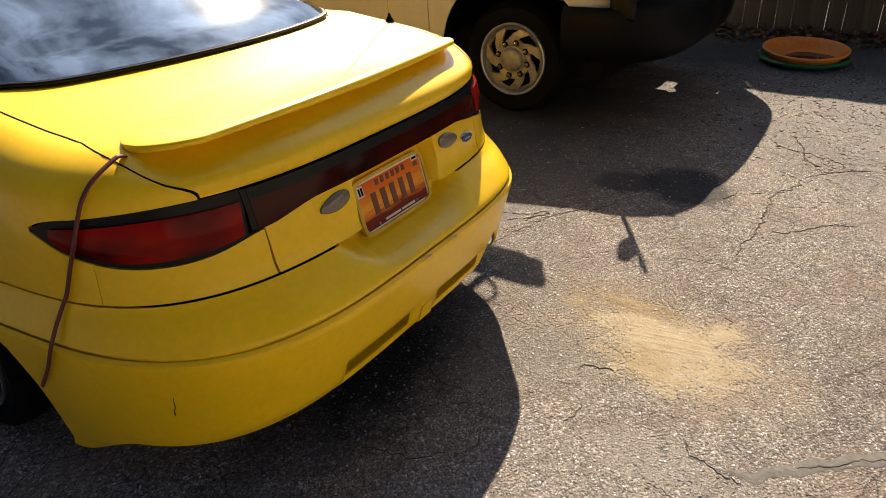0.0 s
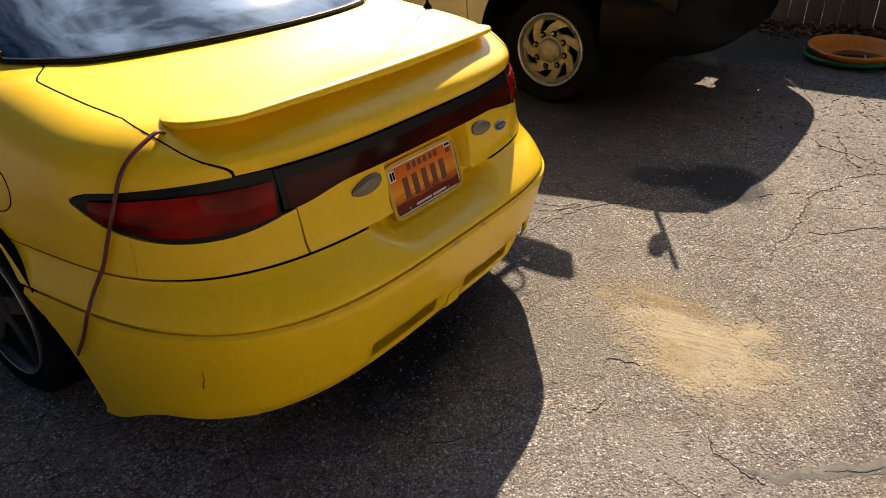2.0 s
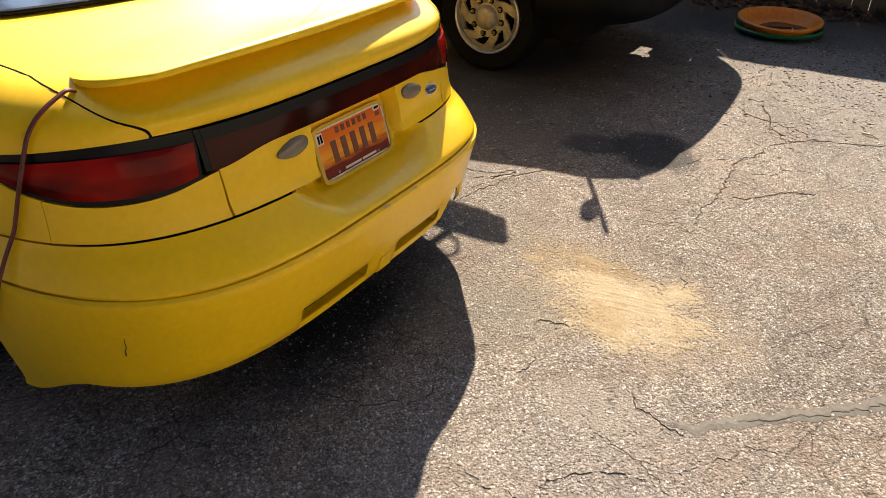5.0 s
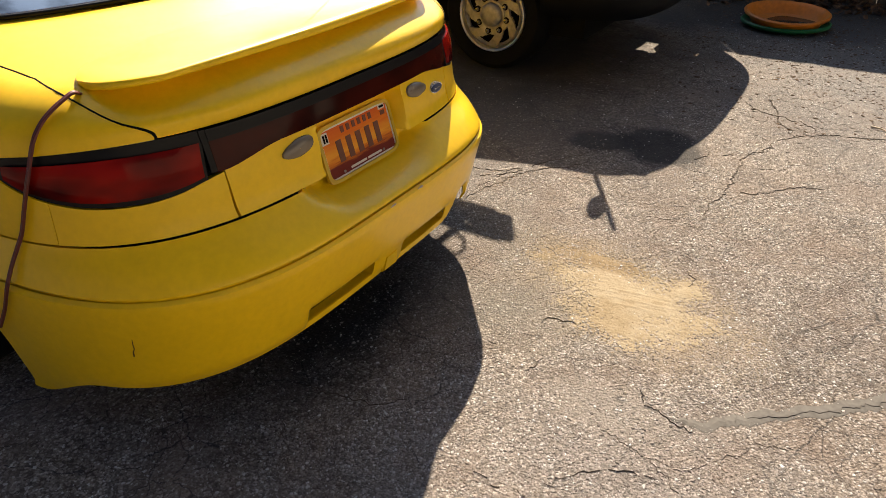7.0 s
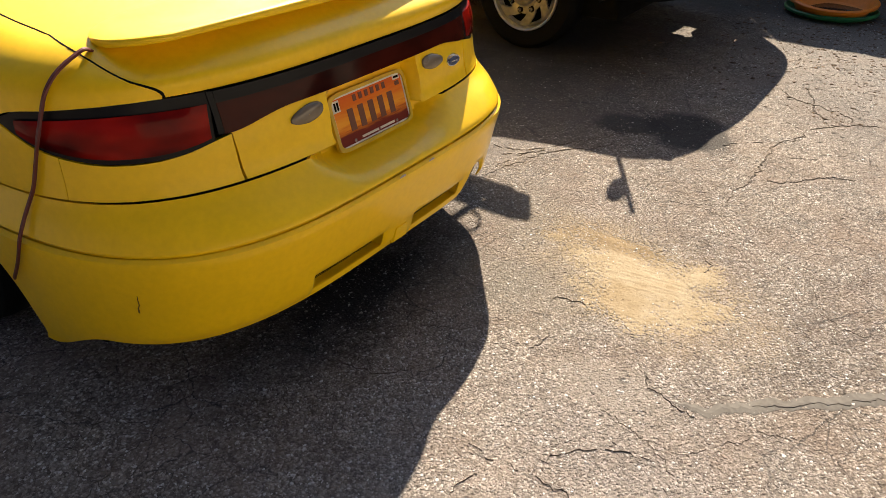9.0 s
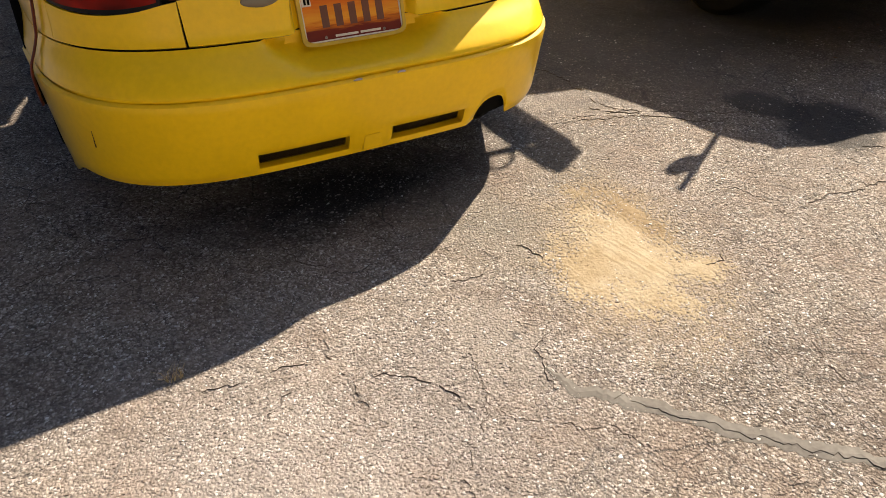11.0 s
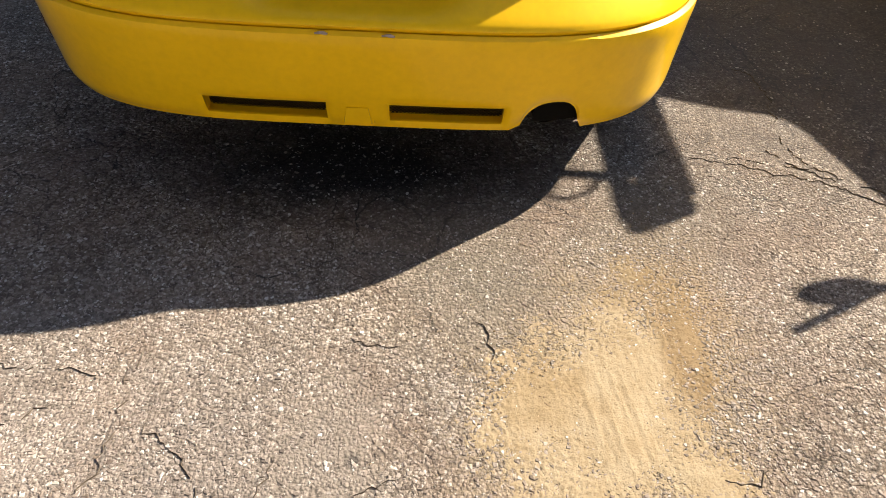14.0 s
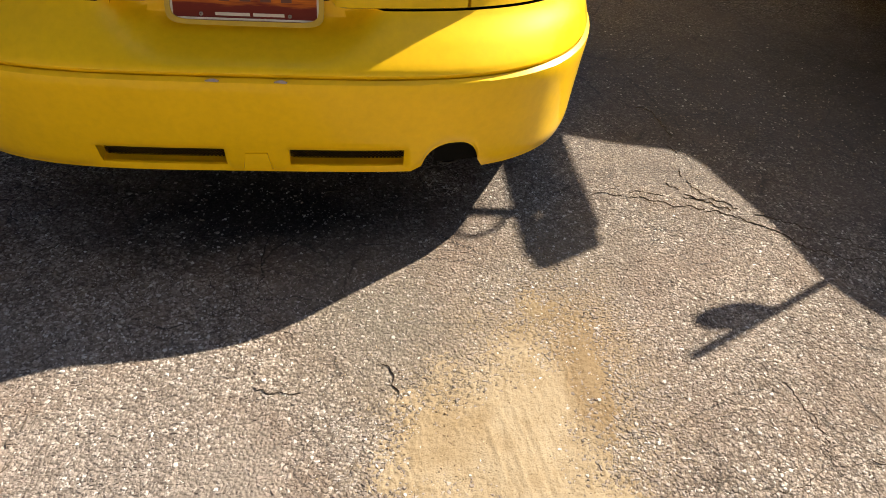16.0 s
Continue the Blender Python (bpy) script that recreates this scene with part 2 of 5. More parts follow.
def asphalt():
    k = Mat("worn asphalt", Roughness=0.92, Specular_IOR_Level=0.25)
    co = k.coords()
    vor = k.node("TexVoronoi", Scale=140.0)
    k.link(co, "Vector", vor, "Vector")
    vor2 = k.node("TexVoronoi", Scale=390.0)
    k.link(co, "Vector", vor2, "Vector")
    stone = k.node("SeparateColor")
    k.link(vor, "Color", stone, "Color")
    tone = k.ramp(stone, "Red", [(0.0, (0.105, 0.085, 0.068)), (0.3, (0.165, 0.135, 0.110)), (0.7, (0.262, 0.220, 0.184)), (0.93, (0.36, 0.308, 0.260)), (1.0, (0.52, 0.475, 0.425))])
    edge = k.ramp(vor, "Distance", [(0.35, (1, 1, 1)), (0.62, (0.70, 0.68, 0.66))])
    a = k.mix(1.0, (tone, "Color"), (edge, "Color"), "MULTIPLY")
    s2 = k.node("SeparateColor")
    k.link(vor2, "Color", s2, "Color")
    grit = k.ramp(s2, "Green", [(0.0, (0.6, 0.59, 0.58)), (0.25, (0.85, 0.84, 0.82)), (0.75, (1.12, 1.1, 1.08)), (1.0, (1.5, 1.46, 1.4))])
    a = k.mix(0.8, (a, 2), (grit, "Color"), "MULTIPLY")
    broad = k.noise(co, 1.3, 6, 0.6)
    wear = k.ramp(broad, "Fac", WEAR)
    a = k.mix(1.0, (a, 2), (wear, "Color"), "MULTIPLY")
    a = k.mix(1.0, (a, 2), (k.ramp(k.noise(co, 8.5, 5, 0.6), "Fac", MOTTLE), "Color"), "MULTIPLY")
    rust = k.noise(co, 3.1, 6, 0.65)
    rfac = k.ramp(rust, "Fac", RUST)
    a = k.mix((rfac, "Color"), (a, 2), (0.19, 0.135, 0.10))

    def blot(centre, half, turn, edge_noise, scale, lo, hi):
        """A soft-edged spot of colour: 1 inside an ellipse whose rim a noise frays."""
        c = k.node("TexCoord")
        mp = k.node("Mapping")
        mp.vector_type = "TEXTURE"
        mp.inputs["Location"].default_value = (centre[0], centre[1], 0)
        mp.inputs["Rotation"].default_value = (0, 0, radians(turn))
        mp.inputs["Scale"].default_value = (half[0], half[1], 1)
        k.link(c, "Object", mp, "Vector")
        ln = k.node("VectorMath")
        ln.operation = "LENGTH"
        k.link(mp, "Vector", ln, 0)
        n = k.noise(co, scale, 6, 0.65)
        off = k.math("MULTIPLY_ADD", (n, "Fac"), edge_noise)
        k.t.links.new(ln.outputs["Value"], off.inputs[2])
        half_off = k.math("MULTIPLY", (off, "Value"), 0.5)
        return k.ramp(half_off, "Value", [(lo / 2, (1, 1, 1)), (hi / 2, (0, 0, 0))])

    # hairline cracks: the borders of large warped cells, only here and there
    warp = k.noise(co, 4.0, 4, 0.6)
    shift = k.node("VectorMath")
    shift.operation = "MULTIPLY_ADD"
    shift.inputs[1].default_value = (0.16, 0.16, 0)
    k.t.links.new(warp.outputs["Color"], shift.inputs[0])
    k.t.links.new(co.outputs["Vector"], shift.inputs[2])
    for sc, width, where, depth in ((2.3, 0.008, 1.7, 0.9), (6.5, 0.016, 2.9, 0.7)):
        cell = k.node("TexVoronoi", Scale=sc)
        cell.feature = "DISTANCE_TO_EDGE"
        k.t.links.new(shift.outputs[0], cell.inputs["Vector"])
        line = k.ramp(cell, "Distance", [(width * 0.3, (1, 1, 1)), (width, (0, 0, 0))])
        seen = k.ramp(k.noise(co, where, 3), "Fac", [(0.46, (0, 0, 0)), (0.54, (depth,) * 3)])
        both = k.math("MULTIPLY", (line, "Color"), (seen, "Color"))
        a = k.mix((both, "Value"), (a, 2), (0.035, 0.03, 0.026))
    # drifted sand, soil, oil stains, and shade painted dark by the cars and fence
    for centre, half, turn, en, sc, lo, hi, col, amount in (
            ((0.55, -0.62), (0.27, 0.44), -22, 1.0, 9, 0.9, 1.75, (0.28, 0.21, 0.135), 0.8),
            ((0.70, -0.36), (0.13, 0.30), -8, 0.7, 9, 0.8, 1.5, (0.24, 0.165, 0.092), 0.7),
            ((0.40, -0.56), (0.12, 0.13), 0, 0.9, 12, 0.7, 1.5, (0.17, 0.115, 0.06), 0.6),
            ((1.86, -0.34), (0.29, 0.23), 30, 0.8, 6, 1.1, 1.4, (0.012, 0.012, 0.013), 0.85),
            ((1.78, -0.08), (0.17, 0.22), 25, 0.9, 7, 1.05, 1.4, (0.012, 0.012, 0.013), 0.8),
            # next four: shade painted in under the tail, round the van, along the fence
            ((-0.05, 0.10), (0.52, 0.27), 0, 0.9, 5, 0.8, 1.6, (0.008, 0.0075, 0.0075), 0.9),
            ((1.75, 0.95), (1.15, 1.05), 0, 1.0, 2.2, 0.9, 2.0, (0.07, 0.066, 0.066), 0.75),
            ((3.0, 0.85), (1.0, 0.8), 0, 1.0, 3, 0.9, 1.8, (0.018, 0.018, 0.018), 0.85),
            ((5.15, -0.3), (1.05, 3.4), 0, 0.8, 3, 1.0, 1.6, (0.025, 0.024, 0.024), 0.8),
            ((3.5, -1.3), (1.7, 1.1), 10, 1.0, 2, 0.8, 1.8, (0.155, 0.142, 0.13), 0.55),
            ((0.72, -0.10), (0.20, 0.26), -30, 1.0, 7, 0.8, 1.7, (0.15, 0.12, 0.09), 0.65),
            ((1.55, -0.50), (0.13, 0.09), 20, 0.8, 9, 0.8, 1.5, (0.16, 0.12, 0.09), 0.5),
            ((0.28, -0.30), (0.26, 0.30), 20, 1.1, 6, 0.7, 1.8, (0.14, 0.118, 0.09), 0.75),
            ((-0.65, -1.05), (0.75, 0.55), 20, 1.2, 3, 0.7, 1.9, (0.34, 0.285, 0.245), 0.5),
            ((0.01, -0.74), (0.13, 0.22), -15, 1.0, 8, 0.8, 1.5, (0.205, 0.168, 0.135), 0.8),
            ((0.056, -0.772), (0.014, 0.016), 0, 0.6, 30, 0.8, 1.5, (0.05, 0.045, 0.04), 0.8)):
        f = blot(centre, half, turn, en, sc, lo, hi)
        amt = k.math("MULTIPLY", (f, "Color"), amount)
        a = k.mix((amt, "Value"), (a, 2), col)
    a = k.mix(1.0, (a, 2), (0.97, 1.09, 1.28), "MULTIPLY")
    k.colour(a, 2)
    h = k.math("SUBTRACT", 1.0, (vor, "Distance"))
    h2 = k.math("MULTIPLY_ADD", (vor2, "Distance"), -0.4)
    k.t.links.new(h.outputs[0], h2.inputs[2])
    k.bump(h2, "Value", 0.75, 0.004)
    return k.m


ASPHALT = asphalt()
bm = bmesh.new()
R0 = 260.0
sheet(bm, [[(-R0 + 2 * R0 * i / 8, -R0 + 2 * R0 * j / 8, 0) for i in range(9)] for j in range(9)], 9, 9)
ground = part("ground", bm, ASPHALT, smooth=0)
tagged(ground, "worn cracked asphalt yard with pale aggregate and drifted sand", "ground", kind="structure")

# ---- added wall, out of view behind the walk, to bounce sun onto the tail ----
SIDING = plain("cream siding", (0.56, 0.54, 0.48), 0.6, vary=0.06, scale=8)


def siding(name, rows, size, at, turn):
    bm = bmesh.new()
    for k in range(rows):
        box(bm, (-size / 2, -0.11, 0.16 + 0.18 * k), (size / 2, 0.11, 0.335 + 0.18 * k), 0.006, 1)
    box(bm, (-size / 2 - 0.05, -0.10, -0.05), (size / 2 + 0.05, 0.08, 0.158))
    ob = part(name, bm, SIDING, smooth=0)
    ob.matrix_basis = pose(*at, 0, 0, turn)
    return tagged(ob, "added unseen cream lap-sided wall that bounces sunlight onto the coupe", "wall", kind="structure")


siding("bounce_wall_south", 15, 16.0, (2.0, -6.5, 0), 0)

# ---- the yellow coupe: one smooth surface from which its panels are cut ----
ROW_Z = (0.14, 0.21, 0.30, 0.40, 0.455, 0.478, 0.52, 0.575, 0.66, 0.72, 0.79)
F_Y0 = smooth_table(ROW_Z, (-0.020, -0.045, -0.070, -0.098, -0.114, -0.112, -0.073, -0.018, 0.000, 0.010, 0.024))
F_W = smooth_table(ROW_Z, (0.792, 0.800, 0.807, 0.815, 0.820, 0.816, 0.802, 0.790, 0.790, 0.792, 0.790))
F_B = smooth_table(ROW_Z, (0.65, 0.65, 0.67, 0.70, 0.71, 0.71, 0.66, 0.61, 0.55, 0.50, 0.44))
F_N = smooth_table(ROW_Z, (3.95, 4.0, 4.0, 3.95, 3.85, 3.8, 3.9, 3.67, 3.5, 3.4, 3.22))
F_M = smooth_table(ROW_Z, (3.0, 3.0, 2.9, 2.8, 2.73, 2.72, 2.85, 2.95, 2.7, 2.5, 2.25))
TOP = 0.79


def deck_z(x, y):
    """Height of the boot lid's top."""
    return 0.903 + 0.13 * min(y - 0.2, 0.50) - 0.066 * x * x


def body(s, z, out=0.0):
    """A point of the coupe's skin. |s| from 0 (middle of the tail) to 1 (where the corner ends), then 1 + metres along the flank."""
    a, sg = abs(s), (1 if s >= 0 else -1)
    y0, w, b, n, m = F_Y0(z), F_W(z), F_B(z), F_N(z), F_M(z)
    th = min(a, 1.0) * math.pi / 2
    x = w * max(0.0, math.sin(th)) ** (2 / n)
    y = y0 + b * (1 - max(0.0, math.cos(th)) ** (2 / m)) + max(0.0, a - 1)
    x += 0.028 * math.exp(-((y - 0.93) / 0.34) ** 2) * (1 - sstep(0.6, 0.85, z)) * sstep(0.3, 0.6, y)
    if out:
        x += out * math.sin(th)
        y -= out * math.cos(th)
    return Vector((x * sg, y, z))


def s_of_x(x, z):
    return (1 if x >= 0 else -1) * math.asin(min(1.0, (abs(x) / F_W(z))) ** (F_N(z) / 2)) / (math.pi / 2)


def s_of_y(y, z):
    """The flank's s at a distance y from the tail."""
    y0, b, m = F_Y0(z), F_B(z), F_M(z)
    if y >= y0 + b:
        return 1 + y - y0 - b
    return math.acos(min(1.0, max(0.0, 1 - (y - y0) / b)) ** (m / 2)) / (math.pi / 2)


NOSE_IN = smooth_table((0, 0.12, 0.25, 0.38, 0.55, 0.75, 0.88, 1.0), (0.0, 0.000, 0.003, 0.012, 0.038, 0.082, 0.112, 0.140))
NOSE_UP = smooth_table((0, 0.12, 0.25, 0.38, 0.55, 0.75, 0.88, 1.0), (0.0, 0.020, 0.036, 0.049, 0.066, 0.087, 0.099, 0.108))


def shoulder(s, q):
    """The edge between tail or flank (q = 0) and the boot lid's top (q = 1): a blunt nose with a sloping shelf at the tail, a plain round at the flank."""
    p = body(s, TOP)
    a, sg = min(abs(s), 1.0), (1 if s >= 0 else -1)
    th = a * math.pi / 2
    nx, ny = math.sin(th) ** 1.3 * sg, -math.cos(th) ** 0.8
    shelf = 1 - sstep(0.60, 0.72, abs(p.x))
    ins = 0.125 * (1 - math.cos(q * math.pi / 2)) * (1 - shelf) + NOSE_IN(q) * shelf
    x, y = p.x - nx * ins, p.y - ny * ins
    top = deck_z(x, y) - TOP
    return Vector((x, y, TOP + top * math.sin(q * math.pi / 2) ** 0.86 * (1 - shelf) + top * NOSE_UP(q) / 0.108 * shelf))


def patch(name, mat, parent, s_lo, s_hi, z_lo, z_hi, nu, nv, thick=0.012, out=0.0, label="", us=None, vs=None, keep=None, warp=None):
    """A panel of the skin between two s bounds (functions of z) and two heights (functions of the share across)."""
    us = us or [i / (nu - 1) for i in range(nu)]
    vs = vs or [j / (nv - 1) for j in range(nv)]
    rows = []
    for v in vs:
        row = []
        for u in us:
            z = z_lo(u) + (z_hi(u) - z_lo(u)) * v
            s = s_lo(z) + (s_hi(z) - s_lo(z)) * u
            p = body(s, z, out)
            row.append(warp(p) if warp else p)
        rows.append(row)
    bm = bmesh.new()
    sheet(bm, rows, len(us), len(vs), thick, keep)
    return part(name, bm, mat, parent, label)


coupe = thing("yellow_coupe", "yellow two-door coupe parked on the asphalt, with a boot spoiler", "car")

# inner shell that shows dark in the gaps
rows = []
for j in range(16):
    z = 0.22 + (TOP - 0.02 - 0.22) * j / 15
    rows.append([body(s, z) * 1.0 for s in [-1.12 + 2.24 * i / 80 for i in range(81)]])
rows = [[Vector((p.x * 0.972, p.y + 0.022, p.z)) for p in r] for r in rows]
for q in [0.15 * k for k in range(1, 7)]:
    r = [shoulder(s, q) for s in [-1.12 + 2.24 * i / 80 for i in range(81)]]
    rows.append([Vector((p.x * 0.972, p.y + 0.022, p.z - 0.018)) for p in r])
bm = bmesh.new()
sheet(bm, rows, 81, len(rows), 0.0, keep=lambda j, i: not (rows[j][i].y > 0.36 and rows[j][i].z < 0.66) and not (abs(rows[j][i].x) < 0.3 and rows[j][i].z < 0.70) and not (abs(rows[j][i].x) < 0.38 and rows[j][i].z < 0.34))
part("inner_shell", bm, GAP, coupe)


def arch_y(z):
    """Where the bumper's side ends at the wheel opening."""
    return 0.476 + 1.9 * max(0.0, z - 0.12) ** 2.3


def bumper_bottom(x, y):
    dip = sstep(0.22, 0.46, y) * 0.085
    z = 0.205 - dip
    d = (x - 0.440) / 0.061 if x > 0.440 else (0.440 - x) / 0.074
    if d < 1 and x > 0:
        z += 0.085 * (1 - d ** 2.5) ** (1 / 2.0)
    return z


bumper = thing("rear_bumper", "", "")
bumper.parent = coupe

# lower bumper cover with two slots and the exhaust notch
SEAM = 0.466
VENTS = ((-0.338, -0.068), (0.072, 0.326))


def slot_dip(x, z):
    """How far the skin rolls in at the slots."""
    d = min(math.hypot(max(a - x, 0, x - b), max(0.224 - z, 0, z - 0.274)) for a, b in VENTS)
    return 0.011 * (1 - sstep(-0.006, 0.018, d))


zs = (0.205, 0.213, 0.218, 0.224, 0.24, 0.258, 0.274, 0.280, 0.288, 0.305, 0.33, 0.36, 0.39, 0.415, 0.435, 0.45, 0.459, SEAM)
left_y, right_y = arch_y, arch_y
xs_marks = [x + d for x in (-0.338, -0.068, 0.072, 0.326) for d in (-0.014, -0.007, 0, 0.007, 0.014)] + [ 0.369, 0.3692, 0.501, 0.5008]
s_end = 0.93
s_list = sorted(set([round(-s_end + 2 * s_end * i / 110, 4) for i in range(111)] + [s_of_x(x, 0.25) for x in xs_marks] + [s_of_x(0.369 + 0.0044 * k, 0.25) for k in range(31)]))
rows = []
for j, z0 in enumerate(zs):
    row = []
    for s in s_list:
        sg = 1 if s >= 0 else -1
        f = s / s_end
        p = body(s, z0)
        zl = bumper_bottom(p.x, p.y)
        z = zl + (SEAM - zl) * (z0 - zs[0]) / (SEAM - zs[0])
        side = sstep(0.5, 1.0, abs(f))
        s2 = s
        if abs(f) > 0.75:
            lim = s_of_y(arch_y(z), z)
            s2 = sg * (0.75 * s_end + (lim - 0.75 * s_end) * (abs(f) - 0.75) / 0.25)
        p = body(s2, z)
        if abs(f) > 0.75:
            zl = bumper_bottom(p.x, p.y)
            z = zl + (SEAM - zl) * (z0 - zs[0]) / (SEAM - zs[0])
            lim = s_of_y(arch_y(z), z)
            s2 = sg * (0.75 * s_end + (lim - 0.75 * s_end) * (abs(f) - 0.75) / 0.25)
            p = body(s2, z)
        p.y += slot_dip(p.x, p.z)
        # rolled lower lip, and a rolled edge at the seam
        p.y += 0.010 * (1 - sstep(0.0, 0.03, z - bumper_bottom(p.x, p.y)))
        roll = 0.009 * sstep(SEAM - 0.007, SEAM, z) - 0.004
        p.y += roll * math.cos(min(abs(s2), 1) * math.pi / 2)
        p.x -= sg * roll * math.sin(min(abs(s2), 1) * math.pi / 2)
        row.append(p)
    rows.append(row)


def lower_keep(j, i):
    zm = (zs[j] + zs[j + 1]) / 2
    xm = (rows[4][i].x + rows[4][i + 1].x) / 2
    return not (0.224 < zm < 0.274 and any(a < xm < b for a, b in VENTS))


bm = bmesh.new()
sheet(bm, rows, len(s_list), len(zs), 0.006, lower_keep)
lower = part("lower_cover", bm, YELLOW, bumper)

# upper bumper cover with the dish under the number plate
def dish(p):
    half = 0.165 + 0.085 * sstep(0.49, 0.57, p.z)
    side = 1 - sstep(half - 0.026, half + 0.030, abs(p.x))
    depth = 0.086 * sstep(0.484, 0.524, p.z) - 0.035 * sstep(0.53, 0.575, p.z)
    tuck = 0.009 * (1 - sstep(SEAM + 0.001, SEAM + 0.012, p.z))
    t = sstep(0.55, 0.80, abs(p.x))
    return Vector((p.x - tuck * t * (1 if p.x > 0 else -1), p.y + depth * side + tuck * (1 - t), p.z))


us = [i / 150 for i in range(151)]
vs = [0, 0.03, 0.08, 0.14, 0.2, 0.27, 0.34, 0.41, 0.48, 0.55, 0.62, 0.7, 0.78, 0.86, 0.93, 1.0]
patch("upper_cover", YELLOW, bumper, lambda z: -s_of_y(arch_y(z) - 0.002, z), lambda z: s_of_y(arch_y(z) - 0.002, z),
      lambda u: SEAM + 0.001, lambda u: 0.574, 0, 0, 0.012, 0.0, us=us, vs=vs, warp=dish)

patch("seam_flange", YELLOW, bumper, lambda z: -s_of_y(arch_y(z) - 0.01, z), lambda z: s_of_y(arch_y(z) - 0.01, z),
      lambda u: SEAM - 0.014, lambda u: SEAM + 0.014, 0, 0, 0.003, -0.013, us=us, vs=[0, 0.33, 0.67, 1.0])

# slots: pockets with a wire grille at the back
for x0, x1 in VENTS:
    z0, z1, depth = 0.224, 0.274, 0.046
    n = 14
    ring = []
    for x in [x0 + (x1 - x0) * k / n for k in range(n + 1)]:
        ring.append((x, z0))
    for x in [x1 - (x1 - x0) * k / n for k in range(n + 1)]:
        ring.append((x, z1))
    mx, mz = (x0 + x1) / 2, (z0 + z1) / 2
    ring = [(mx + (x - mx) * 1.03, mz + (z - mz) * 1.10) for x, z in ring]
    front = [body(s_of_x(x, z), z) + Vector((0, 0.0125, 0)) for x, z in ring]
    back = [Vector((p.x, p.y + depth - 0.012, p.z + (0.006 if p.z < 0.25 else -0.006))) for p in front]
    bm = bmesh.new()
    loops = [[bm.verts.new(p) for p in f] for f in (front, back)]
    for k in range(len(ring)):
        k2 = (k + 1) % len(ring)
        bm.faces.new((loops[0][k], loops[0][k2], loops[1][k2], loops[1][k]))
    slot = part("bumper_slot", bm, YELLOW, bumper, "slot in the bumper with a black wire grille")
    bm = bmesh.new()
    lo_row, hi_row = back[:n + 1], back[n + 1:][::-1]
    sheet(bm, [[p + Vector((0, 0.001, -0.003)) for p in lo_row], [p + Vector((0, 0.001, 0.003)) for p in hi_row]], n + 1, 2, -0.004)
    part("backing", bm, plain("dull yellow plastic", (0.13, 0.08, 0.012), 0.7), slot)
    bm = bmesh.new()
    step = 0.009
    nx = int((x1 - x0) / step)
    for k in range(-7, nx + 2):
        for sg in (1, -1):
            pts = []
            for t in np.linspace(0, 1, 9):
                xx = x0 + k * step + (t if sg > 0 else 1 - t) * (z1 - z0) * 1.1
                if x0 - 0.002 < xx < x1 + 0.002:
                    pts.append((xx, z0 + t * (z1 - z0)))
            if len(pts) > 1:
                tube(bm, [(p[0], body(s_of_x(p[0], p[1]), p[1]).y + 0.040, p[1]) for p in (pts[0], pts[-1])], 0.0010, 4, False)
    part("grille", bm, BLACK_TRIM, slot, "black expanded wire grille", smooth=0)

# boss between the slots
bm = bmesh.new()
r = bmesh.ops.create_cube(bm, size=1, matrix=Matrix.Translation((0.002, -0.043, 0.246)) @ Matrix.Diagonal((0.074, 0.03, 0.058, 1)))
for v in r["verts"]:
    if v.co.z > 0.246:
        v.co.x = 0.002 + (v.co.x - 0.002) * 0.8
        v.co.y += -0.012
bmesh.ops.bevel(bm, geom=bm.edges[:], offset=0.006, segments=3, affect="EDGES")
part("boss", bm, YELLOW, bumper)

# scuffs where the seam's paint is chipped
for x in (-0.055, 0.075):
    bm = bmesh.new()
    pts = [body(s_of_x(x + 0.014 * math.cos(t), 0.47), 0.4655 + 0.0035 * math.sin(t) * (1 + 0.4 * math.sin(3 * t + x * 50)), 0.0085) for t in [k * math.pi / 5 for k in range(10)]]
    f = bm.faces.new([bm.verts.new(p) for p in pts])
    bmesh.ops.solidify(bm, geom=[f], thickness=0.001)
    part("paint_chip", bm, plain("bare primer", (0.42, 0.36, 0.42), 0.6), bumper, "bare grey primer where the paint chipped")
bm = bmesh.new()
pts = [body(-s_of_x(0.722, z), z, 0.0055) for z in (0.318, 0.331, 0.344, 0.357, 0.370)]
tube(bm, [p + Vector((0, 0.003 * math.sin(k * 2.2), 0)) for k, p in enumerate(pts)], lambda t: 0.0010 * (1 - t) + 0.0007, 5)
part("scratch", bm, plain("scratch brown", (0.09, 0.045, 0.01), 0.7), bumper, "dark scratch")

# ---- lamp band ----
def band_bottom(x):
    return 0.712 - 0.022 * sstep(0.2, 0.46, abs(x))


LB = smooth_table((0.0, 0.035, 0.065, 0.12, 0.20, 0.30, 0.372), (0.697, 0.688, 0.668, 0.659, 0.666, 0.697, 0.742))
LT = smooth_table((0.0, 0.10, 0.25, 0.34, 0.372), (0.783, 0.783, 0.775, 0.763, 0.748))


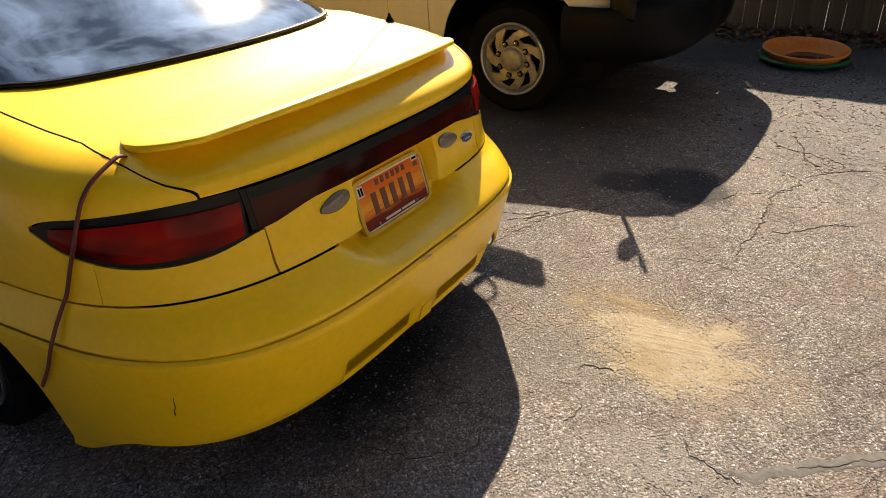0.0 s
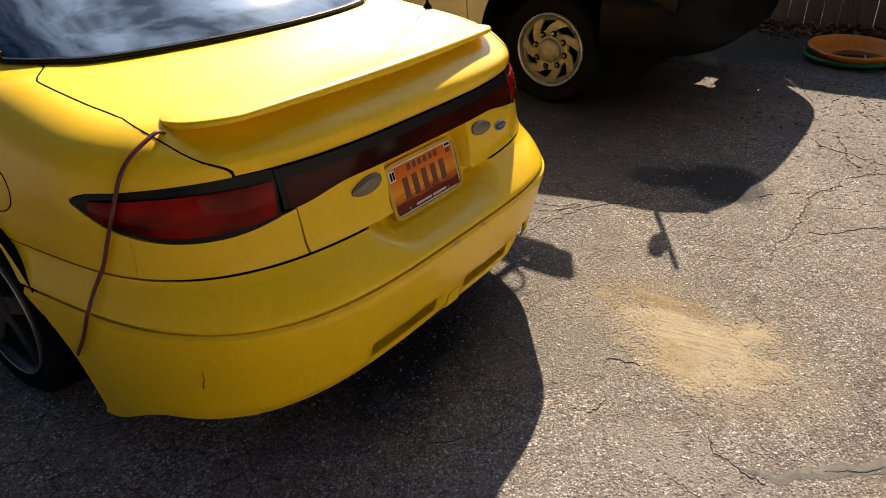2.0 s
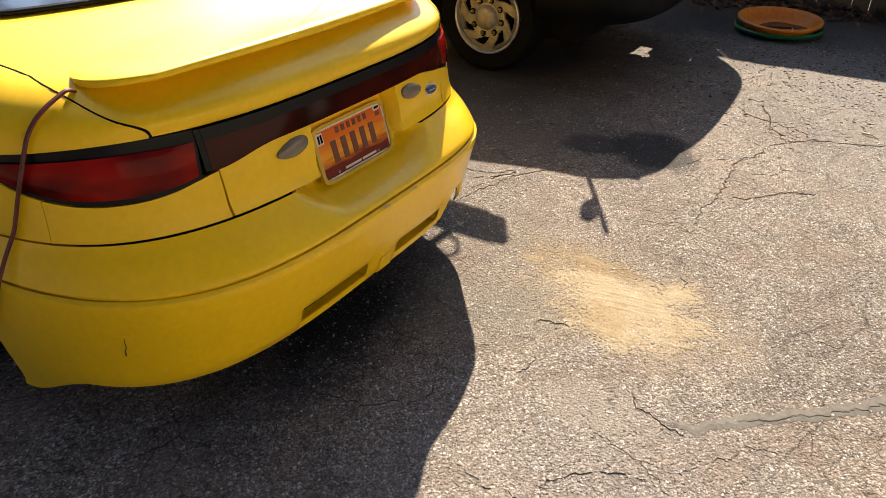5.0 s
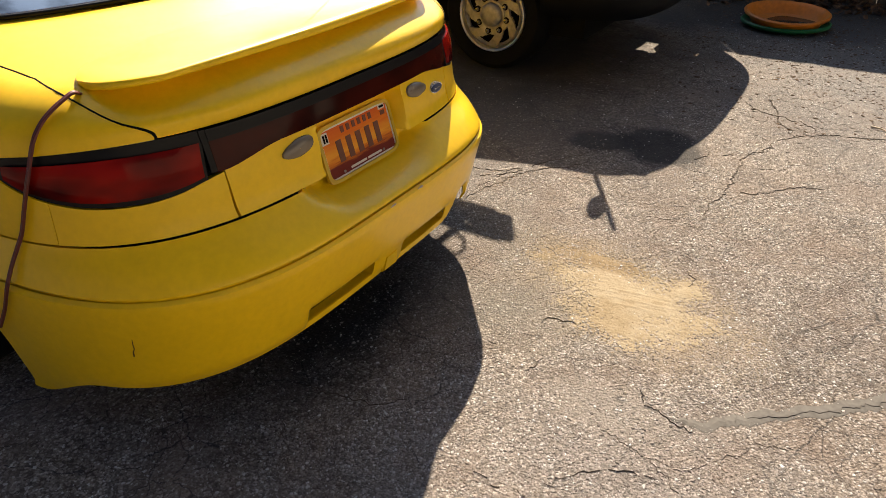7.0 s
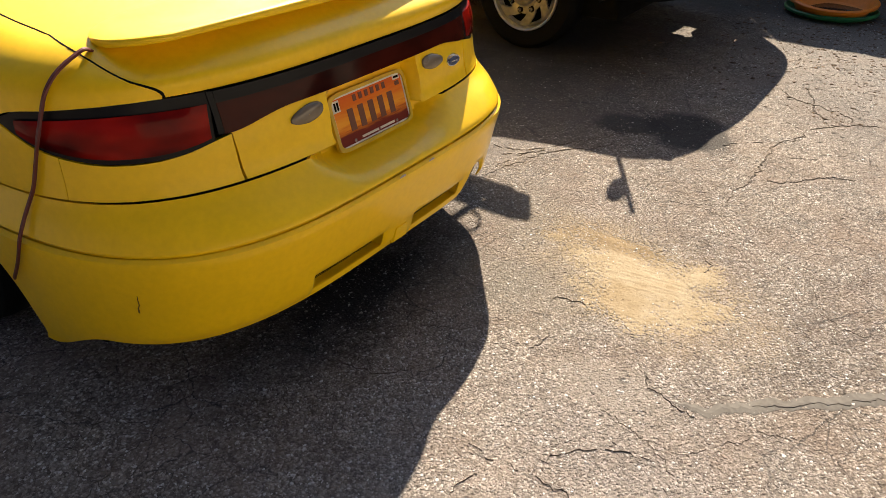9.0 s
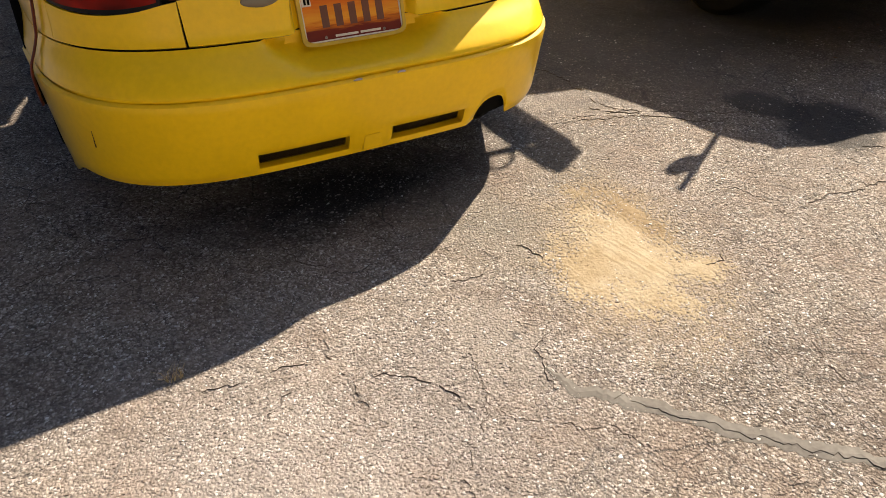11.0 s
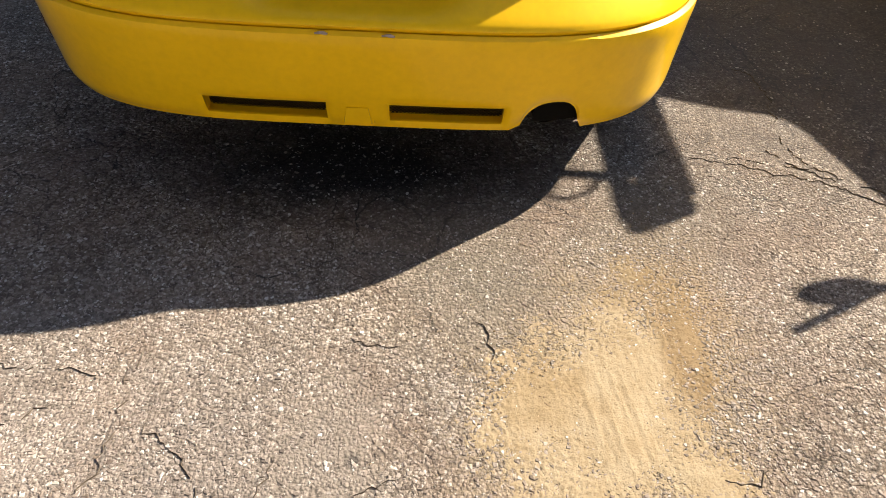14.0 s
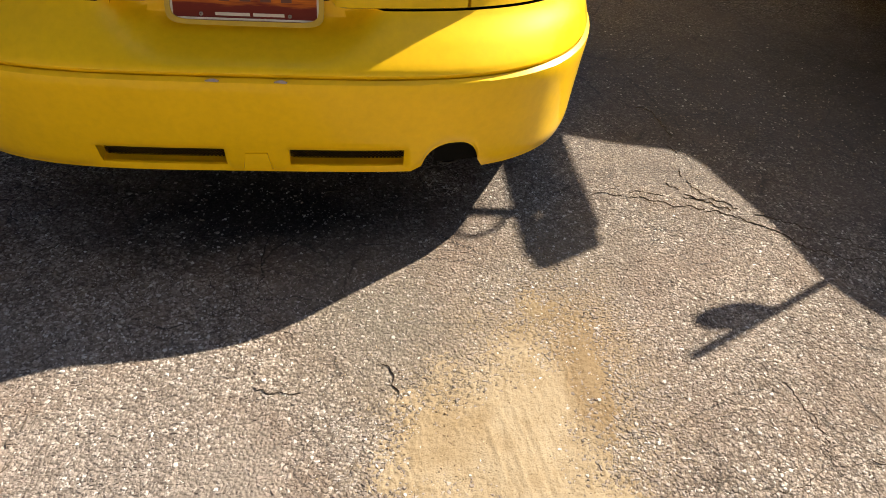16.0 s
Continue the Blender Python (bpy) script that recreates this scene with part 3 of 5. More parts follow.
def lamp(sg):
    """Corner lamp: a black housing, a red lens a little smaller, an inner reflector step."""
    ob = thing("tail_lamp", "wraparound dark red tail lamp with a black border", "")
    ob.parent = coupe
    for name, mat, shrink, out in (("housing", BLACK_TRIM, 0.0, -0.003), ("lens", RED_LENS, 1.0, 0.0035)):
        rows = []
        nu, nv = 44, 11
        for j in range(nv):
            v = j / (nv - 1)
            row = []
            for i in range(nu):
                u = i / (nu - 1)
                s_in = s_of_x(0.488 + 0.007 * shrink, 0.74)
                s_tip = s_of_y(0.372 - 0.05 * shrink, 0.745)
                ss = s_in + (s_tip - s_in) * u
                y = body(ss, 0.725).y
                lo, hi = LB(y) + 0.013 * shrink, LT(y) - (0.024 - 0.008 * u) * shrink
                if hi < lo + 0.001:
                    lo = hi = (lo + hi) / 2
                z = lo + (hi - lo) * v
                bulge = out + (0.004 * math.sin(math.pi * v) if name == "lens" else 0)
                edge = min(u, 1 - u, 1) * 8
                row.append(body(sg * ss, z, bulge * min(1, 0.3 + edge)))
            rows.append(row)
        bm = bmesh.new()
        sheet(bm, rows, nu, nv, 0.02 * sg)
        part(name, bm, mat, ob)
    return ob


lamp(-1)
lamp(1)

lid = thing("boot_lid", "yellow boot lid with a dark red band and spoiler", "")
lid.parent = coupe


def cut_x(z):
    """Half width of the lid's rear face."""
    return 0.452 + 0.004 * (z - 0.578) / 0.1


def plate_recess(p):
    side = 1 - sstep(0.166, 0.185, abs(p.x))
    up = 1 - sstep(0.694, 0.708, p.z)
    want = (p.z - 0.53) * 0.27 + 0.014
    return Vector((p.x, p.y + max(0, want - p.y) * side * up, p.z))


patch("lower_panel", YELLOW, lid, lambda z: -s_of_x(cut_x(z), z), lambda z: s_of_x(cut_x(z), z),
      lambda u: 0.579, lambda u: band_bottom((2 * u - 1) * 0.452) - 0.002, 121, 16, 0.02, warp=plate_recess)
# the band between the lamps: smoked red below, black above
for name, mat, lo, hi, out in (("band_lens", SMOKE_LENS, lambda u: band_bottom((2 * u - 1) * 0.48), lambda u: 0.758, 0.004),
                               ("band_top", BLACK_TRIM, lambda u: 0.758, lambda u: 0.783, 0.005)):
    patch(name, mat, lid, lambda z: -s_of_x(0.472, z), lambda z: s_of_x(0.472, z), lo, hi, 61, 5, 0.012, out)
for sg in (-1, 1):
    patch("band_end", BLACK_TRIM, lid, lambda z: sg * s_of_x(0.4725, z), lambda z: sg * s_of_x(0.4855, z), lambda u: 0.692, lambda u: 0.783, 4, 5, 0.012 * sg, 0.003)


def cut_s(q):
    """The lid's side cut over the rounded edge."""
    a = s_of_x(0.560, TOP)
    b = 0.755
    return a + (b - a) * q ** 1.6


NQ = 18
rows = []
for j in range(NQ):
    q = j / (NQ - 1)
    c = cut_s(q)
    rows.append([shoulder(-c + 2 * c * i / 80, q) for i in range(81)])
rows[0] = [Vector((p.x, p.y + 0.002, p.z - 0.004)) for p in rows[0]]


def lid_half(y):
    """Half width of the boot lid's top."""
    return 0.645 + 0.006 * sstep(0.3, 0.6, y)


def glass_base(x):
    return 0.542 + 0.38 * x * x + 0.10 * (abs(x) / 0.6) ** 14


first = rows[-1]
EDGE_0, EDGE_1 = first[0].y, glass_base(0.585) - 0.006


for k in range(1, 19):
    t = k / 18
    row = []
    for i in range(81):
        a = -1 + 2 * i / 80
        x1 = a * 0.585
        p0 = first[i]
        y = p0.y + (glass_base(x1) - 0.006 - p0.y) * t
        x = p0.x + (a * lid_half(y) - p0.x) * sstep(0, 0.3, t)
        x += (x1 - a * lid_half(y)) * sstep(0.76, 1.0, t)
        row.append(Vector((x, y, deck_z(x, y))))
    rows.append(row)
EDGE = [(r[80].y, r[80].x) for r in rows[NQ - 1:]]


def lid_edge(y):
    """Half width of the lid at its side cut, which turns in at the glass."""
    return float(np.interp(y, [e[0] for e in EDGE], [e[1] for e in EDGE]))


bm = bmesh.new()
sheet(bm, rows, 81, len(rows), 0.02)
part("lid_skin", bm, YELLOW, lid)

for sg in (-1, 1):
    path = [shoulder(sg * (cut_s(k / 14) + 0.0045), k / 14) for k in range(15)]
    for k in range(1, 41):
        y = path[14].y + (EDGE_1 + 0.02 - path[14].y) * k / 40
        x = sg * (lid_edge(y) + 0.003)
        path.append(Vector((x, y, deck_z(x, y))))
    bm = bmesh.new()
    tube(bm, [p - Vector((0, 0, 0.0014)) for p in path], 0.0025, 8)
    part("lid_gap_seal", bm, GAP, lid)

# spoiler: a thin shelf that overhangs the tail
rows = []
NS = 91
for i in range(NS):
    a = -1 + 2 * i / (NS - 1)
    x = 0.596 * math.sin(a * math.pi / 2) - 0.008
    ax = min(1.0, abs(x + 0.008) / 0.596)
    u = max(0.0, (ax - 0.84) / 0.16)
    tip = 1 - math.sqrt(max(0.0, 1 - u * u))
    yr = 0.078 + 0.15 * x * x + 0.03 * x
    yr += (0.232 - yr) * tip
    yf = 0.34 - 0.05 * ax ** 7
    yf += (0.250 - yf) * (1 - math.sqrt(max(0.0, 1 - u ** 2.5)))
    zr = 0.914 - 0.010 * ax ** 2 - 0.010 * u ** 3
    th = 0.024 * (1 - 0.35 * ax)
    zf = (deck_z(x, yf) + 0.0015) * (1 - u ** 1.5) + (zr - 0.002) * u ** 1.5
    ring = []
    for t in np.linspace(0, 1, 12):
        y = yf + (yr + 0.008 - yf) * t
        ring.append(Vector((x, y, zf + (zr - zf) * sstep(-0.2, 1.0, t) - 0.004 * math.sin(math.pi * t) * (1 - u))))
    for t in np.linspace(math.pi / 2, -math.pi / 2, 7)[1:-1]:
        ring.append(Vector((x, yr + 0.008 - 0.009 * math.cos(t), zr - th / 2 + th / 2 * math.sin(t))))
    for t in np.linspace(0, 1, 8):
        y = yr + 0.008 + (yf - 0.05 * (1 - u) - 0.008 - yr) * t
        ring.append(Vector((x, y, max(zr - th - 0.015 * t * (1 - u), deck_z(x, y) - 0.002))))
    rows.append(ring)
bm = bmesh.new()
loops = [[bm.verts.new(p) for p in r] for r in rows]
for a, b in zip(loops, loops[1:]):
    for k in range(len(a)):
        k2 = (k + 1) % len(a)
        bm.faces.new((a[k], b[k], b[k2], a[k2]))
for l in (loops[0], loops[-1]):
    c = sum((v.co for v in l), Vector()) / len(l)
    c.x += 0.004 * (1 if c.x > 0 else -1)
    cv = bm.verts.new(c)
    for k in range(len(l)):
        bm.faces.new((l[k], l[(k + 1) % len(l)], cv))
part("spoiler", bm, YELLOW, lid, "yellow overhanging boot spoiler", smooth=60)

# reversing lamps
def rev_lamp(sg):
    bm = bmesh.new()
    rings = []
    for r, out in ((1.0, 0.001), (0.97, 0.006), (0.8, 0.009), (0.4, 0.011), (0.02, 0.0115)):
        ring = []
        for k in range(28):
            t = 2 * math.pi * k / 28
            cx, cz = math.cos(t), math.sin(t)
            dx = 0.052 * r * (abs(cx) ** 0.85) * (1 if cx > 0 else -1)
            dz = 0.021 * r * (abs(cz) ** 0.8) * (1 if cz > 0 else -1) * (1 - 0.35 * (dx / 0.052 if dx > 0 else 0))
            x = 0.256 + dx
            z = 0.676 + dz - 0.10 * dx
            ring.append(bm.verts.new(body(sg * s_of_x(x, z), z, out)))
        rings.append(ring)
    for a, b in zip(rings, rings[1:]):
        for k in range(28):
            bm.faces.new((a[k], a[(k + 1) % 28], b[(k + 1) % 28], b[k]))
    part("reversing_lamp", bm, CLEAR_LENS, lid, "grey oval reversing lamp")


rev_lamp(-1)
rev_lamp(1)

# oval badge
bm = bmesh.new()
badge_at = body(s_of_x(0.366, 0.65), 0.65, 0.004)
def oval(bm, c, rx, rz, y0, y1, n=28):
    a = [bm.verts.new((c.x + rx * math.cos(2 * math.pi * k / n), c.y + y0, c.z + rz * math.sin(2 * math.pi * k / n))) for k in range(n)]
    b = [bm.verts.new((c.x + rx * 0.92 * math.cos(2 * math.pi * k / n), c.y + y1, c.z + rz * 0.92 * math.sin(2 * math.pi * k / n))) for k in range(n)]
    for k in range(n):
        bm.faces.new((a[k], a[(k + 1) % n], b[(k + 1) % n], b[k]))
    bm.faces.new(b)
oval(bm, badge_at, 0.034, 0.0175, 0.006, -0.004)
badge = part("badge", bm, CHROME, lid, "oval chrome-rimmed blue badge")
bm = bmesh.new()
oval(bm, badge_at, 0.029, 0.0135, 0.0, -0.0065)
part("badge_face", bm, BADGE_BLUE, badge)
bm = bmesh.new()
for k in range(3):
    box(bm, (badge_at.x - 0.014 + 0.010 * k, badge_at.y - 0.0075, badge_at.z - 0.0015), (badge_at.x - 0.007 + 0.010 * k, badge_at.y - 0.0055, badge_at.z + 0.0015))
part("badge_mark", bm, CHROME, badge)

# ---- quarter panels ----
for sg in (-1, 1):
    q = thing("quarter_panel", "yellow rear quarter panel", "")
    q.parent = coupe

    def both(f):
        return lambda z: sg * f(z)

    # filler under the lamp
    def fill(name, ya, yb, n):
        rows = []
        for j in range(9):
            row = []
            for i in range(n):
                u = i / (n - 1)
                z = 0.62
                for _ in range(3):
                    y_in = body(s_of_x(0.459, z), z).y if ya is None else ya
                    y = y_in + (yb - y_in) * u
                    top = LB(max(0.0, y)) - 0.002
                    z = 0.579 + (top - 0.579) * j / 8
                row.append(body(sg * s_of_y(y, z), z))
            rows.append(row)
        bm = bmesh.new()
        sheet(bm, rows, n, 9, 0.02 * sg)
        part(name, bm, YELLOW, q)

    fill("lamp_filler", None, 0.246, 30)
    fill("lower_flank", 0.2475, 0.3727, 14)

    # flank behind the lamp, over the wheel opening, as far as the door
    def flank_bottom(y):
        if y < 0.76:
            return 0.579
        t = (y - 0.93) / 0.345
        if abs(t) < 1:
            z = 0.30 + 0.36 * math.sqrt(1 - t * t)
            return max(0.579, z) if y < 0.93 else z
        return 0.579 if y < 0.93 else 0.20

    ys = [0.3725, 0.39, 0.42, 0.46, 0.50, 0.54, 0.58, 0.62, 0.66] + [0.66 + 0.03 * k for k in range(1, 21)] + [1.262, 1.274, 1.276, 1.30, 1.36, 1.44]
    rows = []
    for j in range(15):
        row = []
        for y in ys:
            lo, hi = flank_bottom(y), TOP
            z = lo + (hi - lo) * j / 14
            row.append(body(sg * s_of_y(y, z), z))
        rows.append(row)
    bm = bmesh.new()
    sheet(bm, rows, len(ys), 15, 0.01 * sg)
    part("flank", bm, YELLOW, q)
    # strip above the lamp and rounded shoulder
    rows = []
    n = 70
    for j in range(12):
        if j == 0:
            row = []
            s0 = s_of_x(0.5655, TOP)
            line = [body(s0 + (2.0 - s0) * (i / (n - 1)) ** 1.4, TOP).y for i in range(n)]
            for i in range(n):
                y = line[i]
                if y < 0.372:
                    if line[i + 1] >= 0.372:
                        y = 0.3715
                        snap = {i: 0.3715, i + 1: 0.3732}
                    z = max(0.752, min(TOP, LT(max(y, 0.0)) + 0.002))
                else:
                    y = 0.3732 if line[i - 1] < 0.372 else y
                    z = TOP - 0.001
                b = body(s_of_y(y, z), z)
                row.append(Vector((b.x * sg, b.y, b.z)))
        else:
            qq = (j - 1) / 10
            row = []
            for i in range(n):
                u = i / (n - 1)
                s0 = cut_s(qq) + 0.009
                s = s0 + (2.0 - s0) * u ** 1.4
                p = shoulder(s, qq)
                if i in snap and j < 6:
                    pull = shoulder(s_of_y(snap[i], TOP), qq)
                    p = p.lerp(pull, (1 - (j - 1) / 5) * 1.0)
                row.append(Vector((p.x * sg, p.y, p.z)))
        rows.append(row)
    # top strip between the lid's side cut and the glass
    last = rows[-1]
    for k in range(1, 6):
        t = k / 5
        row = []
        for i in range(n):
            p = last[i]
            # distance in from the shoulder to the lid's edge or the pillar's foot
            inner = lid_edge(p.y) + 0.006
            inn = max(0.0, abs(p.x) - inner)
            x = abs(p.x) - inn * t
            row.append(Vector((x * sg, p.y, deck_z(x, p.y))))
        rows.append(row)
    bm = bmesh.new()
    sheet(bm, rows, n, len(rows), 0.02 * sg)
    part("shoulder", bm, YELLOW, q)

    # dark wheel housing
    bm = bmesh.new()
    rows = []
    for k in range(25):
        t = math.pi * k / 24
        r = 0.37
        yy, zz = 0.93 - r * math.cos(t), 0.30 + r * math.sin(t)
        rows.append([Vector((sg * x, yy, zz)) for x in (0.83, 0.79, 0.50)])
    sheet(bm, rows, 3, len(rows), 0.0)
    part("wheel_housing", bm, GAP, q)

# fuel flap line on the flank
bm = bmesh.new()
ring = []
for k in range(41):
    t = 2 * math.pi * k / 40
    y, z = 0.70 + 0.085 * math.cos(t), 0.715 + 0.065 * math.sin(t)
    ring.append(body(-s_of_y(y, min(z, TOP)), min(z, TOP), 0.0004))
tube(bm, ring, 0.0016, 5, False)
part("fuel_flap_gap", bm, GAP, coupe)

# ---- rear window, roof and front of the coupe ----
def cabin(a, t):
    """The cabin's skin: a from -1 to 1 across, t from 0 (foot of the rear window) over the roof to 1 (foot of the windscreen)."""
    prof_y = CY(t)
    prof_z = CZ(t)
    half = 0.64 - 0.11 * sstep(0.05, 0.5, t) + 0.08 * sstep(0.7, 1.0, t)
    x = a * half
    y = prof_y + (0.156 * a * a + 0.22 * abs(a) ** 14) * (1 - sstep(0, 0.4, t)) - 0.2 * abs(a) ** 3 * sstep(0.75, 1, t) * -1
    foot = 1 - sstep(0, 0.13, t)
    return Vector((x, y, (prof_z - 0.055 * a * a * math.sin(math.pi * t) ** 0.5) * (1 - foot) + (deck_z(x, y) + prof_z - CZ(0)) * foot))


CY = smooth_table((0, 0.30, 0.40, 0.5, 0.62, 0.72, 1.0), (0.542, 1.08, 1.30, 1.62, 1.98, 2.25, 2.98))
CZ = smooth_table((0, 0.30, 0.40, 0.5, 0.62, 0.72, 1.0), (0.945, 1.225, 1.305, 1.338, 1.325, 1.27, 0.94))


def cabin_part(name, mat, t0, t1, a0, a1, parent, thick=0.006, off=0.0, nu=41, nv=14, label=""):
    rows = [[cabin(a0 + (a1 - a0) * i / (nu - 1), t0 + (t1 - t0) * j / (nv - 1)) + Vector((0, 0, off)) for i in range(nu)] for j in range(nv)]
    bm = bmesh.new()
    sheet(bm, rows, nu, nv, thick)
    return part(name, bm, mat, parent, label)


roof = cabin_part("roof", YELLOW, 0.385, 0.66, -1, 1, coupe)
rw = cabin_part("rear_window", TINT_GLASS, 0.008, 0.38, -0.965, 0.965, coupe, 0.004, 0.003, label="dark tinted rear window")
rows = [[Vector((x, y, deck_z(x, y) - 0.006)) for x in [-0.66 + 1.32 * i / 24 for i in range(25)]] for y in [0.54 + 0.5 * j / 10 for j in range(11)]]
bm = bmesh.new()
sheet(bm, rows, 25, 11, 0.004)
part("window_ledge", bm, YELLOW, coupe)
cabin_part("windscreen", TINT_GLASS, 0.665, 0.985, -0.96, 0.96, coupe, 0.004, 0.002)
# rubber seal round the rear window's foot
pts = [cabin(a, t) + Vector((0, 0, 0.004)) for a, t in [(-0.975, 0.38 - 0.36 * k / 14) for k in range(14)]]
pts += [cabin(-0.975 + 1.95 * k / 60, 0.004) + Vector((0, 0, 0.004)) for k in range(61)]
pts += [cabin(a, t) + Vector((0, 0, 0.004)) for a, t in [(0.975, 0.02 + 0.36 * k / 14) for k in range(1, 15)]]
bm = bmesh.new()
tube(bm, pts, 0.006, 8)
part("window_seal", bm, BLACK_TRIM, rw, "black rubber seal")
bm = bmesh.new()
tube(bm, [p + Vector((0, 0.007, 0.004)) for p in pts], 0.0042, 6)
part("bright_strip", bm, plain("grey strip", (0.42, 0.38, 0.40), 0.3), rw)
for sg in (-1, 1):
    rows = []
    for j in range(22):
        t = j / 21
        top = cabin(sg * 0.985, t)
        yb = top.y
        foot = Vector((sg * 0.672, yb + 0.02, deck_z(0.672, yb) - 0.004))
        rows.append([foot.lerp(top, k / 7) + Vector((sg * 0.018 * math.sin(math.pi * k / 7), 0, 0)) for k in range(8)])
    bm = bmesh.new()
    sheet(bm, rows, 8, 22, -0.006 * sg, keep=lambda j, i: j < 8 or j > 17 or i < 1 or i > 5)
    part("side_pillar", bm, YELLOW, coupe)
    bm = bmesh.new()
    sheet(bm, [[p + Vector((-sg * 0.006, 0, 0)) for p in r] for r in rows], 8, 22, 0.004, keep=lambda j, i: 8 <= j <= 17 and 1 <= i <= 5)
    part("side_window", bm, TINT_GLASS, coupe)
    # door and front wing with the front wheel opening
    rows = []
    ys = [1.445 + 0.05 * k for k in range(31)] + [3.0 + 0.04 * k for k in range(1, 30)]
    for j in range(12):
        row = []
        for y in ys:
            t = (y - 3.43) / 0.345
            lo = 0.30 + 0.36 * math.sqrt(1 - t * t) if abs(t) < 0.96 else 0.2
            front = sstep(3.3, 4.2, y)
            hi = 0.955 - 0.20 * front
            z = lo + (hi - lo) * j / 11
            x = 0.835 - 0.03 * abs(z - 0.55) - 0.13 * sstep(3.6, 4.2, y) ** 2 - 0.11 * sstep(0.7, 0.96, z)
            row.append(Vector((sg * x, y, z)))
        rows.append(row)
    bm = bmesh.new()
    sheet(bm, rows, len(ys), 12, 0.01 * sg)
    part("door_and_wing", bm, YELLOW, coupe)
rows = [[Vector((x * (1 - 0.12 * sstep(3.5, 4.3, y)), y + 0.14 * (1 - (x / 0.7) ** 2) * sstep(3.9, 4.2, y), 0.965 - 0.03 * (x / 0.7) ** 2 - 0.2 * sstep(3.2, 4.25, y)))
         for x in [-0.70 + 1.4 * i / 20 for i in range(21)]] for y in [2.92 + 1.26 * j / 14 for j in range(15)]]
bm = bmesh.new()
sheet(bm, rows, 21, 15, 0.008)
part("bonnet", bm, YELLOW, coupe)
rows = [[Vector((x, 4.17 + 0.15 * (1 - (x / 0.71) ** 2) + 0.05 * math.sin(math.pi * j / 9), 0.2 + 0.56 * j / 9)) for x in [-0.71 + 1.42 * i / 20 for i in range(21)]] for j in range(10)]
bm = bmesh.new()
sheet(bm, rows, 21, 10, 0.01)
part("front_bumper", bm, YELLOW, coupe)
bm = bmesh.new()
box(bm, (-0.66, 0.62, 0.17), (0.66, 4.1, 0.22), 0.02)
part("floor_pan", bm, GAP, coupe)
# boot well, hung low out of sight to deepen the shade below
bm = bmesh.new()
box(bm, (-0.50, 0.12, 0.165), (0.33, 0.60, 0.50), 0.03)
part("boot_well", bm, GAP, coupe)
# shields by the wheels; the right one reaches down, unseen, to block sun
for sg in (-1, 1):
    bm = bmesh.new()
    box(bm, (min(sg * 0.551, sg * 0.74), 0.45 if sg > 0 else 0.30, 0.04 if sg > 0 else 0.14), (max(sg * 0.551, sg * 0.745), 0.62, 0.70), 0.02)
    part("splash_sun_shield", bm, GAP, coupe)


def coupe_wheel(sg, y):
    w = thing("coupe_wheel", "dark alloy wheel with a thin bright rim edge", "")
    w.parent = coupe
    w.location = (sg * 0.815, y, 0.295)
    m = Matrix.Diagonal((sg, 1, 1, 1))
    bm = bmesh.new()
    lathe(bm, [(0.205, -0.19), (0.25, -0.20), (0.285, -0.185), (0.295, -0.15), (0.295, -0.05), (0.288, -0.015), (0.262, 0.004), (0.225, -0.004), (0.208, -0.012)], 56, m)
    part("tyre", bm, RUBBER, w)
    bm = bmesh.new()
    lathe(bm, [(0.216, -0.010), (0.216, 0.0), (0.208, 0.002), (0.203, -0.004), (0.195, -0.03), (0.19, -0.16)], 56, m)
    part("rim", bm, DARK_ALLOY, w)
    bm = bmesh.new()
    lathe(bm, [(0.2165, -0.006), (0.2165, 0.002), (0.213, 0.004), (0.2095, 0.002)], 56, m)
    part("rim_lip", bm, plain("worn rim edge", (0.42, 0.42, 0.43), 0.3, 0.8), w, "thin bright rim lip")
    bm = bmesh.new()
    for k in range(5):
        rot = m @ pose(0, 0, 0, 72 * k)
        box(bm, (-0.045, -0.028, 0.03), (-0.012, 0.028, 0.20), 0.006, 2, rot)
    lathe(bm, [(0.06, -0.05), (0.06, -0.012), (0.03, -0.006), (0.001, -0.006)], 24, m)
    part("spokes", bm, DARK_ALLOY, w)
    bm = bmesh.new()
    lathe(bm, [(0.001, -0.08), (0.125, -0.08), (0.125, -0.1), (0.001, -0.1)], 32, m)
    part("brake_disc", bm, ALLOY, w)


for sg in (-1, 1):
    for y in (0.93, 3.43):
        coupe_wheel(sg, y)

# unseen box added to keep sun off the ground behind the notch
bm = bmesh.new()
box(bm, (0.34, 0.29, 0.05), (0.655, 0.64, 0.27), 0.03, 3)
part("tail_sun_block", bm, GAP, coupe)
# near-black box that puts deep shade into the exhaust notch
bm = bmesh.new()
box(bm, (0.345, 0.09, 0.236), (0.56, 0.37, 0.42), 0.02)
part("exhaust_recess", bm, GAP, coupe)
# exhaust tip in the notch
bm = bmesh.new()
m = Matrix.Translation((0.437, 0.05, 0.215)) @ pose(0, 0, 0, 0, 0, 90)
lathe(bm, [(0.038, 0.40), (0.038, 0.0), (0.034, 0.0), (0.034, 0.35), (0.001, 0.35)], 28, m)
part("exhaust_tip", bm, plain("sooty steel", (0.012, 0.011, 0.010), 0.75), coupe, "sooty round exhaust tip")

